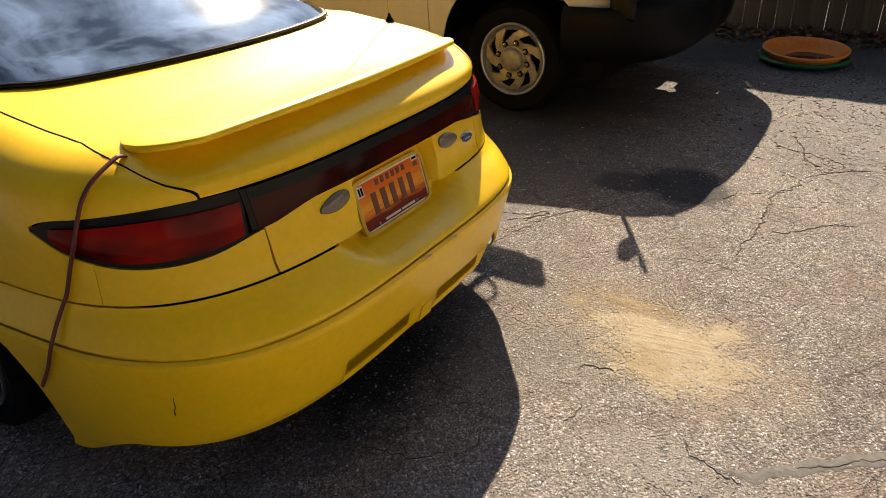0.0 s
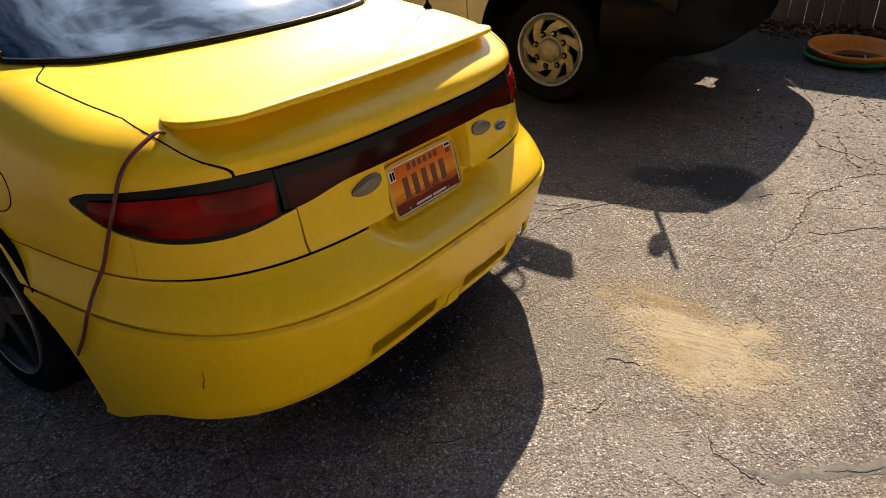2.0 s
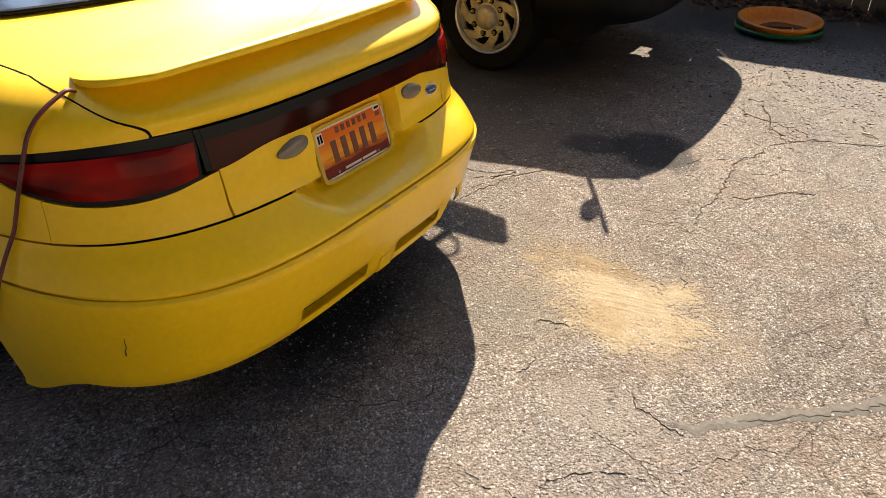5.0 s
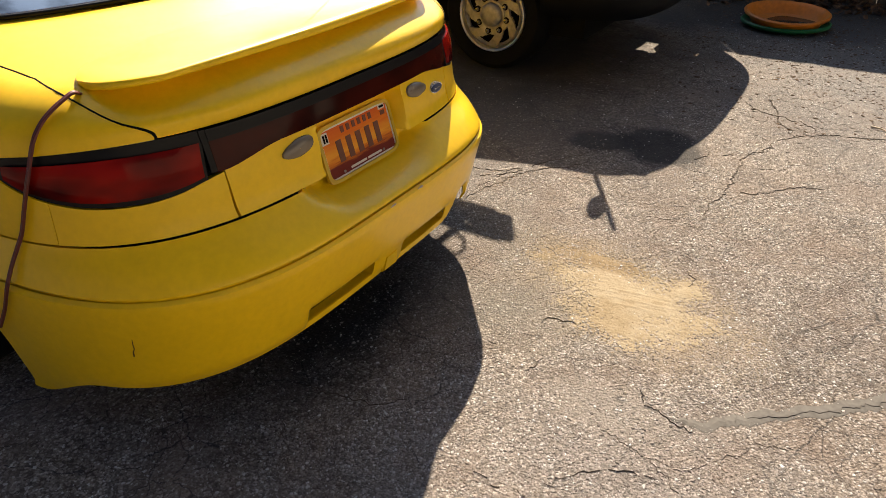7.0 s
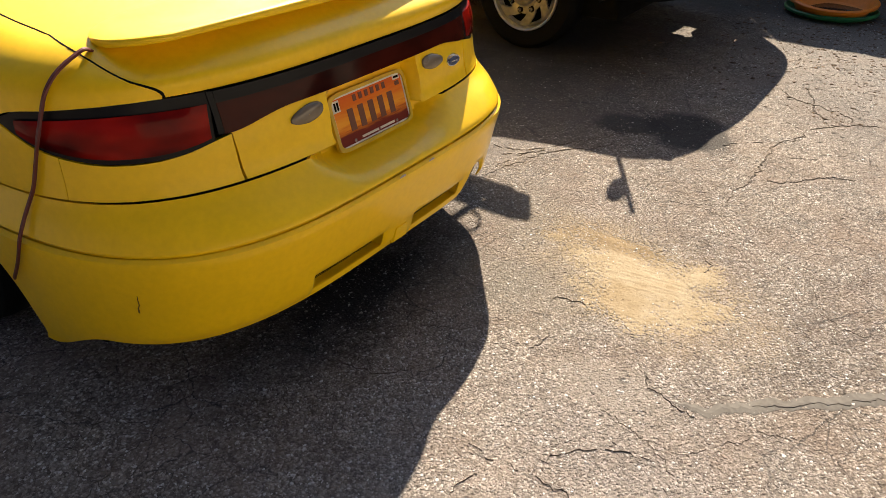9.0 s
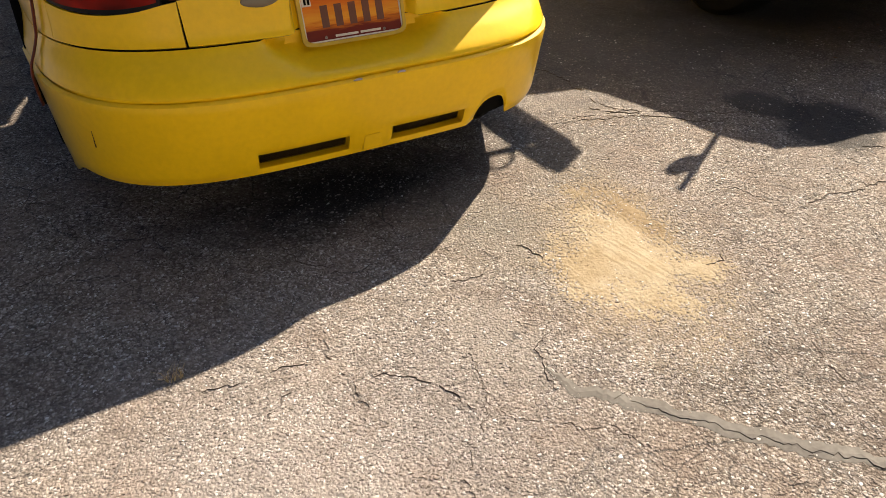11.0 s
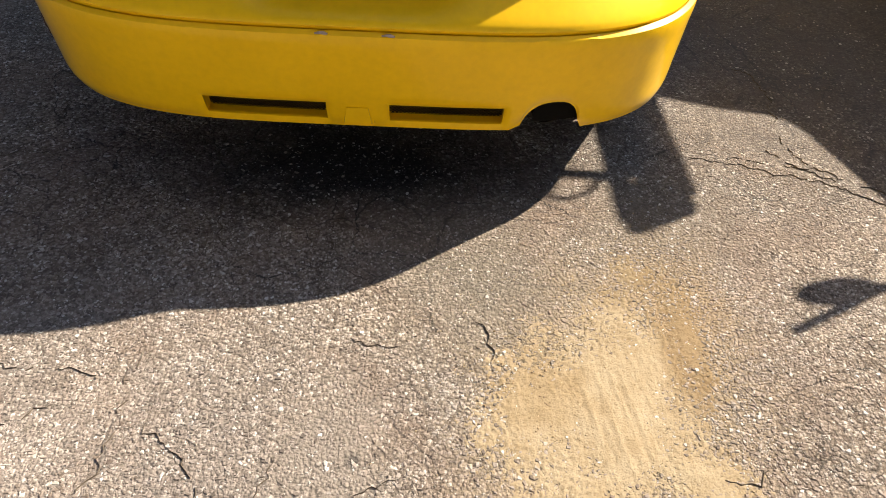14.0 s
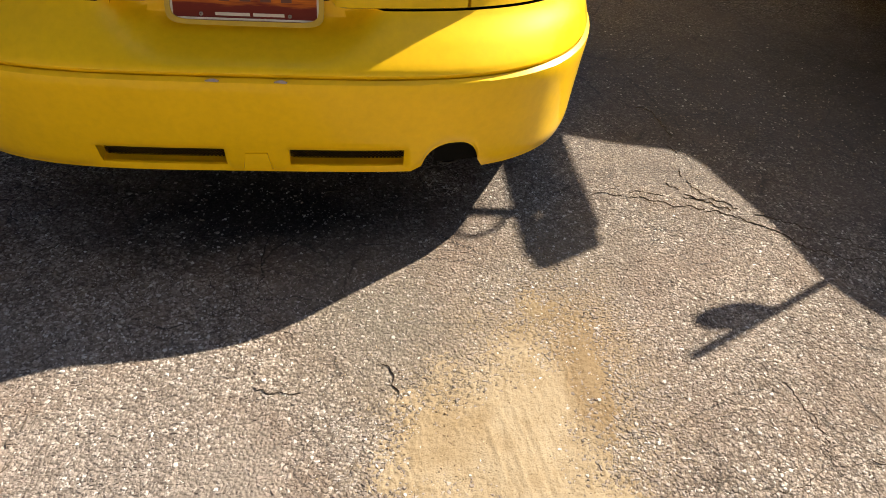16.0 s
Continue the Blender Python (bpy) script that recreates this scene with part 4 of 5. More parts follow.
# aerial on the right shoulder
bm = bmesh.new()
mast_at = Vector((0.672, 0.50, deck_z(0.672, 0.50)))
lathe(bm, [(0.016, -0.004), (0.015, 0.006), (0.010, 0.014), (0.006, 0.02), (0.004, 0.03)], 16, Matrix.Translation(mast_at) @ pose(0, 0, 0, 0, -90))
aerial = part("aerial_base", bm, BLACK_TRIM, coupe, "black aerial base with a thin mast")
bm = bmesh.new()
tube(bm, [mast_at + Vector((0.0, 0.0, 0.02)), mast_at + Vector((0.01, 0.03, 0.35)), mast_at + Vector((0.02, 0.06, 0.7))], lambda t: 0.0022 - 0.001 * t, 6)
part("mast", bm, plain("brassy steel", (0.35, 0.30, 0.18), 0.3, 0.8), aerial)

# ---- number plate: colours only, with plain bars ----
plate = thing("number_plate", "orange printed number plate in a yellow frame on the boot lid", "number plate")
plate.matrix_basis = pose(0, -0.001, 0.5225, -15.2)
bm = bmesh.new()
box(bm, (-0.1475, 0.002, 0.0155), (0.1475, 0.004, 0.1525), 0.0)
def plate_mat():
    k = Mat("sunset print", Roughness=0.5, Specular_IOR_Level=0.2)
    co = k.coords()
    sep = k.node("SeparateXYZ")
    k.link(co, "Vector", sep, "Vector")
    n = k.noise(k.coords((6, 1, 60)), 2.0, 4)
    h = k.math("MULTIPLY_ADD", (n, "Fac"), 0.05)
    k.t.links.new(sep.outputs["Z"], h.inputs[2])
    up = k.math("MULTIPLY", (h, "Value"), 5.2)
    r = k.ramp(up, "Value", [(0.0, (0.10, 0.010, 0.010)), (0.36, (0.17, 0.018, 0.01)), (0.44, (0.68, 0.19, 0.012)), (0.52, (0.85, 0.37, 0.03)), (0.75, (0.74, 0.17, 0.01)), (1.0, (0.60, 0.08, 0.012))])
    k.colour(r)
    return k.m
part("printed_sheet", bm, plate_mat(), plate, smooth=0)
bm = bmesh.new()
outer, inner = [], []
for k in range(40):
    t = 2 * math.pi * (k + 0.5) / 40
    c, s_ = math.cos(t), math.sin(t)
    ex = lambda v: (1 if v > 0 else -1) * abs(v) ** 0.22
    outer.append((0.157 * ex(c), 0.0835 + 0.0775 * ex(s_)))
    inner.append((0.147 * ex(c), 0.084 + 0.0685 * ex(s_)))
loops = [[bm.verts.new((x, y, z)) for x, z in ring] for ring, y in ((outer, 0.008), (outer, -0.003), (inner, -0.004), (inner, 0.003))]
for a, b in zip(loops, loops[1:]):
    for k in range(40):
        bm.faces.new((a[k], a[(k + 1) % 40], b[(k + 1) % 40], b[k]))
part("plate_frame", bm, plain("yellow enamel", (0.62, 0.42, 0.02), 0.4), plate, "yellow painted frame")
bm = bmesh.new()
for lo, hi in (((-0.1415, 0.0, 0.0165), (0.1415, 0.0022, 0.0205)), ((-0.1415, 0.0, 0.147), (0.1415, 0.0022, 0.151)), ((-0.1465, 0.0, 0.0206), (-0.1425, 0.0022, 0.1469)), ((0.1425, 0.0, 0.0206), (0.1465, 0.0022, 0.1469))):
    box(bm, lo, hi)
part("white_border", bm, WHITE_PLASTIC, plate, smooth=0)
INK = plain("dark plate ink", (0.16, 0.05, 0.025), 0.5)
PALE = plain("pale plate ink", (0.75, 0.7, 0.62), 0.5)
def bar(x, z, w, h, mat, y=0.0012):
    bm = bmesh.new()
    box(bm, (x - w / 2, y - 0.0006, z - h / 2), (x + w / 2, y + 0.0008, z + h / 2))
    part("plate_bar", bm, mat, plate, smooth=0)
for k in range(5):
    bar(-0.082 + 0.041 * k, 0.082, 0.021, 0.058, INK)
for k in range(6):
    bar(-0.055 + 0.024 * k, 0.133, 0.013, 0.017, INK)
bar(-0.026, 0.028, 0.068, 0.006, PALE)
bar(0.046, 0.028, 0.062, 0.006, PALE)
bar(-0.128, 0.128, 0.026, 0.03, PALE)
bar(-0.132, 0.128, 0.006, 0.021, GAP, 0.0)
bar(-0.122, 0.128, 0.006, 0.021, GAP, 0.0)
bar(0.122, 0.142, 0.028, 0.014, PALE)
bar(0.122, 0.142, 0.02, 0.006, GAP, 0.0)
bar(0.122, 0.125, 0.018, 0.012, INK)
for x in (-0.088, 0.088):
    bm = bmesh.new()
    lathe(bm, [(0.004, 0.003), (0.004, 0.0), (0.001, -0.0015)], 10, Matrix.Translation((x, 0.0, 0.027)) @ pose(0, 0, 0, 0, 0, 90))
    part("screw", bm, ALLOY, plate)

# ---- red cable laid from the boot over the flank ----
cable = thing("jumper_cable", "red-brown twin cable hanging from the boot over the tail lamp", "cable")
CABLE = [(-0.61, 0.235, 0.868), (-0.636, 0.222, 0.882), (-0.660, 0.219, 0.876), (-0.69, 0.220, 0.862), (-0.715, 0.225, 0.842), (-0.736, 0.230, 0.814), (-0.750, 0.240, 0.774),
         (-0.766, 0.248, 0.728), (-0.770, 0.284, 0.666), (-0.779, 0.310, 0.606), (-0.786, 0.336, 0.566), (-0.802, 0.353, 0.524), (-0.822, 0.364, 0.476), (-0.827, 0.405, 0.405), (-0.827, 0.465, 0.332)]
for k, (dx, dy) in enumerate(((0.0, 0.0), (0.0015, 0.0062))):
    bm = bmesh.new()
    tube(bm, spline([(x + dx, y + dy, z) for x, y, z in CABLE], 5), 0.0034, 8)
    part("cable_core", bm, WIRE_RED, cable)

# ---- cream van, nose towards the yard ----
van = thing("cream_van", "cream work van with a black bumper, parked nose-out", "van")
VX = 3.475                              # middle of the van
V_H = smooth_table((0.13, 0.17, 0.23, 0.40, 0.70, 0.95, 1.14, 1.26, 1.40, 1.55, 2.0, 2.4, 5.7, 5.95), (0.82, 0.93, 0.99, 1.03, 1.035, 1.08, 1.125, 1.195, 1.35, 1.50, 1.87, 2.0, 2.0, 1.9))
V_W = smooth_table((0.13, 0.23, 0.42, 0.75, 5.7, 5.95), (0.62, 0.77, 0.91, 0.965, 0.965, 0.93))


def van_ring(y, lo, n_side=12, n_top=8):
    """Half of a cross section, from the sill up over the side to the middle of the roof or bonnet."""
    h, w = V_H(y), V_W(y)
    pts = []
    knee = h - 0.10
    for k in range(n_side):
        z = lo + (knee - lo) * k / (n_side - 1)
        x = w - 0.13 * sstep(1.05, 2.0, z) - 0.03 * sstep(0.7, 0.3, z) + 0.012 * math.exp(-((z - 0.80) / 0.05) ** 2)
        pts.append((x, z))
    x0 = pts[-1][0]
    for k in range(1, n_top + 1):
        t = k / n_top
        if t < 0.5:
            a = t / 0.5 * math.pi / 2
            pts.append((x0 - 0.10 * (1 - math.cos(a)), knee + 0.085 * math.sin(a)))
        else:
            u = (t - 0.5) / 0.5
            pts.append(((x0 - 0.10) * (1 - u), knee + 0.085 + 0.015 * math.sin(u * math.pi / 2)))
    return pts


def van_sill(y):
    t = (y - 0.97) / 0.50
    arch = 0.36 + 0.50 * math.sqrt(1 - t * t) if abs(t) < 1 else 0
    t2 = (y - 4.5) / 0.48
    arch2 = 0.36 + 0.48 * math.sqrt(1 - t2 * t2) if abs(t2) < 1 else 0
    base = 0.42 if y > 1.3 else 0.68
    return max(base, arch, arch2)


def van_piece(name, ya, yb, sides, n=60):
    extra = [0.4705, 0.475, 0.485, 0.50, 1.44, 1.455, 1.465, 1.4695]
    ys = sorted(set([ya + (yb - ya) * i / n for i in range(n + 1)] + [y for y in extra if ya < y < yb]))
    for sg in sides:
        rows = []
        for y in ys:
            rows.append([Vector((VX + sg * x, y, z)) for x, z in van_ring(y, van_sill(y))])
        bm = bmesh.new()
        sheet(bm, rows, len(rows[0]), len(rows), 0.012 * (1 if sg < 0 else -1))
        part(name, bm, CREAM, van)


van_piece("front_wing", 0.165, 1.560, (-1, 1), 70)
van_piece("door", 1.568, 2.62, (-1, 1), 24)
van_piece("rear_body", 2.628, 5.9, (-1, 1), 50)
bm = bmesh.new()
box(bm, (VX - 0.80, 0.17, 0.60), (VX + 0.80, 0.21, 0.90), 0.03)
part("front_panel", bm, CREAM, van)
bm = bmesh.new()
for k in range(6):
    box(bm, (VX - 0.52, 0.145, 0.66 + 0.04 * k), (VX + 0.52, 0.175, 0.675 + 0.04 * k), 0.004)
part("grille", bm, BLACK_TRIM, van)
for sg in (-1, 1):
    bm = bmesh.new()
    box(bm, (VX + sg * 0.68 - 0.11, 0.135, 0.66), (VX + sg * 0.68 + 0.11, 0.18, 0.86), 0.02)
    part("headlight", bm, CLEAR_LENS, van)
for sg in (-1, 1):
    bm = bmesh.new()
    box(bm, (VX + sg * 0.87 - 0.10, 0.20, 0.62), (VX + sg * 0.87 + 0.075, 0.35, 0.88), 0.03, 3)
    part("corner_lamp", bm, BLACK_TRIM, van)
# wraparound black bumper
rows = []
for i in range(61):
    a = -1 + 2 * i / 60
    th = a * math.pi / 2
    x = 0.985 * (1 if a > 0 else -1) * abs(math.sin(th)) ** 0.58
    y = 0.62 - 0.66 * abs(math.cos(th)) ** 0.5
    row = []
    for j in range(10):
        v = j / 9
        z = 0.40 + (0.34 - 0.055 * sstep(0.18, 0.34, y)) * v
        inn = 0.05 * (2 * v - 1) ** 4 + 0.03 * (1 - v)
        row.append(Vector((VX + x * (1 - inn * 0.5), y + inn * (1 - abs(a) ** 3), z)))
    rows.append(row)
bm = bmesh.new()
sheet(bm, rows, 10, 61, 0.02)
part("front_bumper", bm, plain("black bumper", (0.003, 0.0035, 0.005), 0.5, Specular_IOR_Level=0.1), van, "black plastic front bumper")
bm = bmesh.new()
box(bm, (VX - 0.42, 0.45, 0.35), (VX + 0.42, 5.7, 0.50), 0.03)
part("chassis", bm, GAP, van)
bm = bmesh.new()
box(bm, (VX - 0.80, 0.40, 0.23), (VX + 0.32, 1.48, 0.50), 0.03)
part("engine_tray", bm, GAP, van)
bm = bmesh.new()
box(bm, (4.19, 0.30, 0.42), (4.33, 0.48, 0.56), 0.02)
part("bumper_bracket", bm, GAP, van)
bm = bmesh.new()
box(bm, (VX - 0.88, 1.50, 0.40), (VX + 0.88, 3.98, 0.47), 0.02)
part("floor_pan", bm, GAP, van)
for yy in (0.97, 4.5):
    for sg in (-1, 1):
        bm = bmesh.new()
        rows = [[Vector((VX + sg * x, yy - 0.5 * math.cos(math.pi * k / 20), 0.36 + 0.5 * math.sin(math.pi * k / 20))) for x in (0.94, 0.55)] for k in range(21)]
        sheet(bm, rows, 2, 21)
        part("wheel_arch", bm, GAP, van)
bm = bmesh.new()
sheet(bm, [[Vector((VX + a * (0.80 - 0.10 * j / 12), 1.30 + 0.66 * j / 12, V_H(1.30 + 0.66 * j / 12) + 0.012)) for a in (-1, -0.5, 0, 0.5, 1)] for j in range(13)], 5, 13, 0.006)
part("windscreen", bm, TINT_GLASS, van)


def van_wheel(sg, y):
    w = thing("van_wheel", "cast alloy van wheel with eight lug nuts", "")
    w.parent = van
    w.location = (VX + sg * 0.915, y, 0.345)
    m = Matrix.Diagonal((sg, 1, 1, 1))
    bm = bmesh.new()
    lathe(bm, [(0.20, -0.22), (0.28, -0.23), (0.335, -0.21), (0.345, -0.16), (0.345, -0.06), (0.338, -0.02), (0.31, 0.008), (0.26, 0.012), (0.228, 0.002), (0.222, -0.02)], 64, m)
    part("tyre", bm, RUBBER, w)
    bm = bmesh.new()
    lathe(bm, [(0.224, -0.004), (0.224, 0.014), (0.218, 0.017), (0.211, 0.012), (0.207, -0.012), (0.2, -0.03), (0.195, -0.15)], 64, m)
    rim = part("rim", bm, plain("bright rim", (0.62, 0.61, 0.58), 0.35, 0.8), w, "bright rim lip")
    # face: seven slanted windows
    nt, rr = 168, (0.085, 0.10, 0.115, 0.121, 0.128, 0.137, 0.147, 0.157, 0.167, 0.177, 0.186, 0.191, 0.198, 0.207)
    rows = []
    for r in rr:
        tw = 0.40 * sstep(0.10, 0.20, r)
        rows.append([m @ Vector((-0.004 - 0.018 * sstep(0.19, 0.207, r) + 0.008 * math.cos((r - 0.14) / 0.06 * 1.5), r * math.cos(2 * math.pi * k / nt + tw), r * math.sin(2 * math.pi * k / nt + tw))) for k in range(nt)])

    def keep(j, i):
        r = (rr[j] + rr[j + 1]) / 2
        return not (0.121 < r < 0.191 and (i % 24) < 9 + 60 * (r - 0.121))

    bm = bmesh.new()
    sheet(bm, rows, nt, len(rr), 0.02 * -sg, keep, True)
    part("wheel_face", bm, ALLOY, w)
    bm = bmesh.new()
    lathe(bm, [(0.215, -0.06), (0.001, -0.06)], 40, m)
    part("brake_shadow", bm, GAP, w)
    bm = bmesh.new()
    lathe(bm, [(0.088, -0.004), (0.086, 0.006), (0.074, 0.006), (0.072, 0.022), (0.06, 0.034), (0.03, 0.040), (0.001, 0.041)], 36, m)
    part("hub_cap", bm, ALLOY, w)
    for k in range(8):
        t = 2 * math.pi * (k + 0.3) / 8
        bm = bmesh.new()
        lathe(bm, [(0.013, 0.0), (0.0125, 0.016), (0.008, 0.025), (0.001, 0.026)], 8, m @ Matrix.Translation((0, 0.103 * math.cos(t), 0.103 * math.sin(t))))
        part("lug_nut", bm, CHROME, w)
        bm = bmesh.new()
        lathe(bm, [(0.020, -0.002), (0.020, 0.0035), (0.001, 0.0035)], 14, m @ Matrix.Translation((0, 0.103 * math.cos(t), 0.103 * math.sin(t))))
        part("lug_seat", bm, GAP, w)


for sg in (-1, 1):
    for y in (0.97, 4.5):
        van_wheel(sg, y)

# door mirror on its bracket, and the wing mirror on a rod
bm = bmesh.new()
for y0, y1, z0, z1 in ((0.872, 1.052, 1.338, 1.485), (1.094, 1.50, 1.322, 1.495), (0.94, 1.46, 1.322, 1.434), (0.92, 1.46, 1.460, 1.497)):
    box(bm, (2.405, y0, z0), (2.45, y1, z1), 0.018, 3)
mirror = part("door_mirror", bm, BLACK_TRIM, van, "black towing mirror on tubular arms")
bm = bmesh.new()
tube(bm, [(2.43, 1.46, 1.36), (2.47, 1.50, 1.34), (2.56, 1.56, 1.30)], 0.02, 8)
part("mirror_arm", bm, BLACK_TRIM, mirror)
bm = bmesh.new()
tube(bm, [(2.43, 1.10, 1.47), (2.43, 1.13, 1.51), (2.43, 1.21, 1.615), (2.43, 1.30, 1.70)], 0.019, 8)
part("mirror_bracket", bm, BLACK_TRIM, mirror)
bm = bmesh.new()
tube(bm, spline([(2.43, 1.20, 1.61), (2.43, 1.14, 1.645), (2.43, 1.095, 1.615), (2.43, 1.088, 1.57), (2.43, 1.11, 1.535), (2.43, 1.15, 1.53)], 6), 0.008, 8)
part("mirror_loop", bm, BLACK_TRIM, mirror)
bm = bmesh.new()
tube(bm, [(2.58, 0.50, 1.0), (2.57, 0.50, 1.28), (2.565, 0.50, 1.36)], 0.013, 8)
rod = part("wing_mirror_rod", bm, BLACK_TRIM, van)
bm = bmesh.new()
bmesh.ops.create_uvsphere(bm, u_segments=24, v_segments=12, radius=1, matrix=Matrix.Translation((2.545, 0.53, 1.22)) @ Matrix.Diagonal((0.085, 0.03, 0.055, 1)))
part("convex_mirror", bm, BLACK_TRIM, rod)

# ---- board fence ----
def wood(name, col):
    k = Mat(name, Roughness=0.85)
    co = k.coords((14, 14, 1.2))
    info = k.node("ObjectInfo")
    n = k.noise(co, 3.0, 7, 0.6)
    r = k.ramp(n, "Fac", [(0.3, tuple(c * 0.55 for c in col)), (0.7, col)])
    tone = k.ramp(info, "Random", [(0, (0.75, 0.74, 0.72)), (1, (1.1, 1.08, 1.05))])
    k.colour(k.mix(1.0, (r, "Color"), (tone, "Color"), "MULTIPLY"), 2)
    k.bump(n, "Fac", 0.5, 0.003)
    return k.m


WOOD = wood("weathered board", (0.11, 0.09, 0.068))
FENCE_X = 5.92
fence = thing("board_fence", "weathered upright board fence with thin gaps", "fence", at=(FENCE_X, 0, 0))
rng = random.Random(5)
bm = bmesh.new()
box(bm, (-0.010, -0.069, -0.02), (0.010, 0.069, 1.82), 0.003, 1)
first_board = part("board", bm, WOOD, fence, smooth=0)
first_board.location = (0, -6.0, 0)
y = -6.0
while y < 9.0:
    y += 0.138 + rng.choice((0.0012, 0.0018, 0.0025, 0.0035))
    b = first_board.copy()
    scene.collection.objects.link(b)
    b.location = (rng.uniform(-0.004, 0.004), y, rng.uniform(-0.015, 0.02))
    b.rotation_euler = (radians(rng.uniform(-0.25, 0.25)), 0, 0)
for z in (0.32, 0.95, 1.58):
    bm = bmesh.new()
    box(bm, (0.012, -6.1, z - 0.045), (0.05, 9.1, z + 0.045), 0.004, 1)
    part("rail", bm, WOOD, fence, smooth=0)
for k in range(7):
    bm = bmesh.new()
    box(bm, (0.052, -6.0 + 2.44 * k - 0.05, 0.0), (0.15, -6.0 + 2.44 * k + 0.05, 1.8), 0.006, 1)
    part("post", bm, WOOD, fence, smooth=0)


# ---- two round plastic tubs ----
def tub(name, label, centre, r, h, mat, tilt):
    bm = bmesh.new()
    prof = [(0.001, 0.012), (r * 0.78, 0.012), (r * 0.80, 0.016), (r * 0.90, h * 0.7), (r * 0.955, h), (r, h + 0.006), (r + 0.012, h - 0.004), (r + 0.008, h - 0.02),
            (r * 0.965, h - 0.016), (r * 0.91, h * 0.6), (r * 0.82, 0.004), (r * 0.78, 0.0), (0.001, 0.0)]
    lathe(bm, prof, 64, pose(0, 0, 0, 0, -90))
    for v in bm.verts:
        a = math.atan2(v.co.y, v.co.x)
        v.co.xy *= 1 + 0.02 * math.cos(3 * a + r * 9)
    ob = part(name, bm, mat)
    ob.matrix_basis = pose(*centre, *tilt)
    return tagged(ob, label, "tub", "plastic tubs by the fence")


tub("plastic_tub", "shallow green round plastic tub lying on the asphalt", (4.72, -0.46, 0.0), 0.315, 0.05, GREEN, (0, 0, 0))
tub("plastic_tub", "orange round plastic tub stacked tilted in a green one", (4.71, -0.46, 0.028), 0.30, 0.09, ORANGE, (1.5, -4.0, 0))
bm = bmesh.new()
rim = [bm.verts.new((4.68 + 0.15 * (1 + 0.12 * math.sin(3 * t)) * math.cos(t), -0.50 + 0.19 * (1 + 0.1 * math.cos(2 * t + 1)) * math.sin(t), 0.052 + 0.008 * math.cos(t))) for t in [2 * math.pi * k / 28 for k in range(28)]]
bm.faces.new(rim)
for v in bmesh.ops.extrude_face_region(bm, geom=bm.faces[:])["geom"]:
    if isinstance(v, bmesh.types.BMVert):
        v.co.z -= 0.012
water = part("rain_water", bm, plain("murky water", (0.02, 0.014, 0.008), 0.08))
tagged(water, "murky rain water lying in the orange tub", "water")

# ---- cracks in the asphalt ----
CRACK = plain("crack dirt", (0.105, 0.088, 0.072), 0.95, vary=0.5, scale=90)
TAR = plain("smooth crack filler", (0.105, 0.10, 0.096), 0.85, vary=0.2, scale=60, bump=0.2)
crack_rng = random.Random(11)


def ribbon(name, pts, width, mat, z=0.002, jag=0.007, step=0.008, broken=True):
    """A ragged strip along a line: as a crack it thins out, breaks off and sheds crumbs of its rim; unbroken, it keeps its width."""
    P = spline([(x, y, 0) for x, y in pts], 6)
    fine = [P[0]]
    for a, b in zip(P, P[1:]):
        n = max(1, int((b - a).length / step))
        fine += [a.lerp(b, (k + 1) / n) for k in range(n)]
    bm = bmesh.new()
    prev = None
    N = len(fine)
    for i, p in enumerate(fine):
        d = (fine[min(i + 1, N - 1)] - fine[max(i - 1, 0)]).normalized()
        nrm = Vector((-d.y, d.x, 0))
        wander = noise.fractal(Vector((p.x * 22, p.y * 22, 2)), 0.8, 2.0, 4) * 0.016
        c = p + nrm * (wander + crack_rng.uniform(-jag, jag))
        taper = min(1.0, 4 * min(i, N - 1 - i) / N + 0.15)
        if broken:
            w = width * taper * 1.3 * sstep(-0.75, 0.15, noise.noise(Vector((p.x * 13, p.y * 13, 7)))) * crack_rng.uniform(0.2, 1.3)
        else:
            w = width * taper * (0.8 + 0.5 * noise.noise(Vector((p.x * 9, p.y * 9, 7))))
        if w < 0.0007:
            prev = None
            continue
        row = [bm.verts.new(c + nrm * w / 2 + Vector((0, 0, 0.0008))), bm.verts.new(c + Vector((0, 0, z))), bm.verts.new(c - nrm * w / 2 + Vector((0, 0, 0.0008)))]
        if prev:
            bm.faces.new((prev[0], row[0], row[1], prev[1]))
            bm.faces.new((prev[1], row[1], row[2], prev[2]))
        prev = row
    for v in [v for v in bm.verts if not v.link_faces]:
        bm.verts.remove(v)
    if not bm.faces:
        bm.free()
        return None
    return part(name, bm, mat, ground, smooth=0)


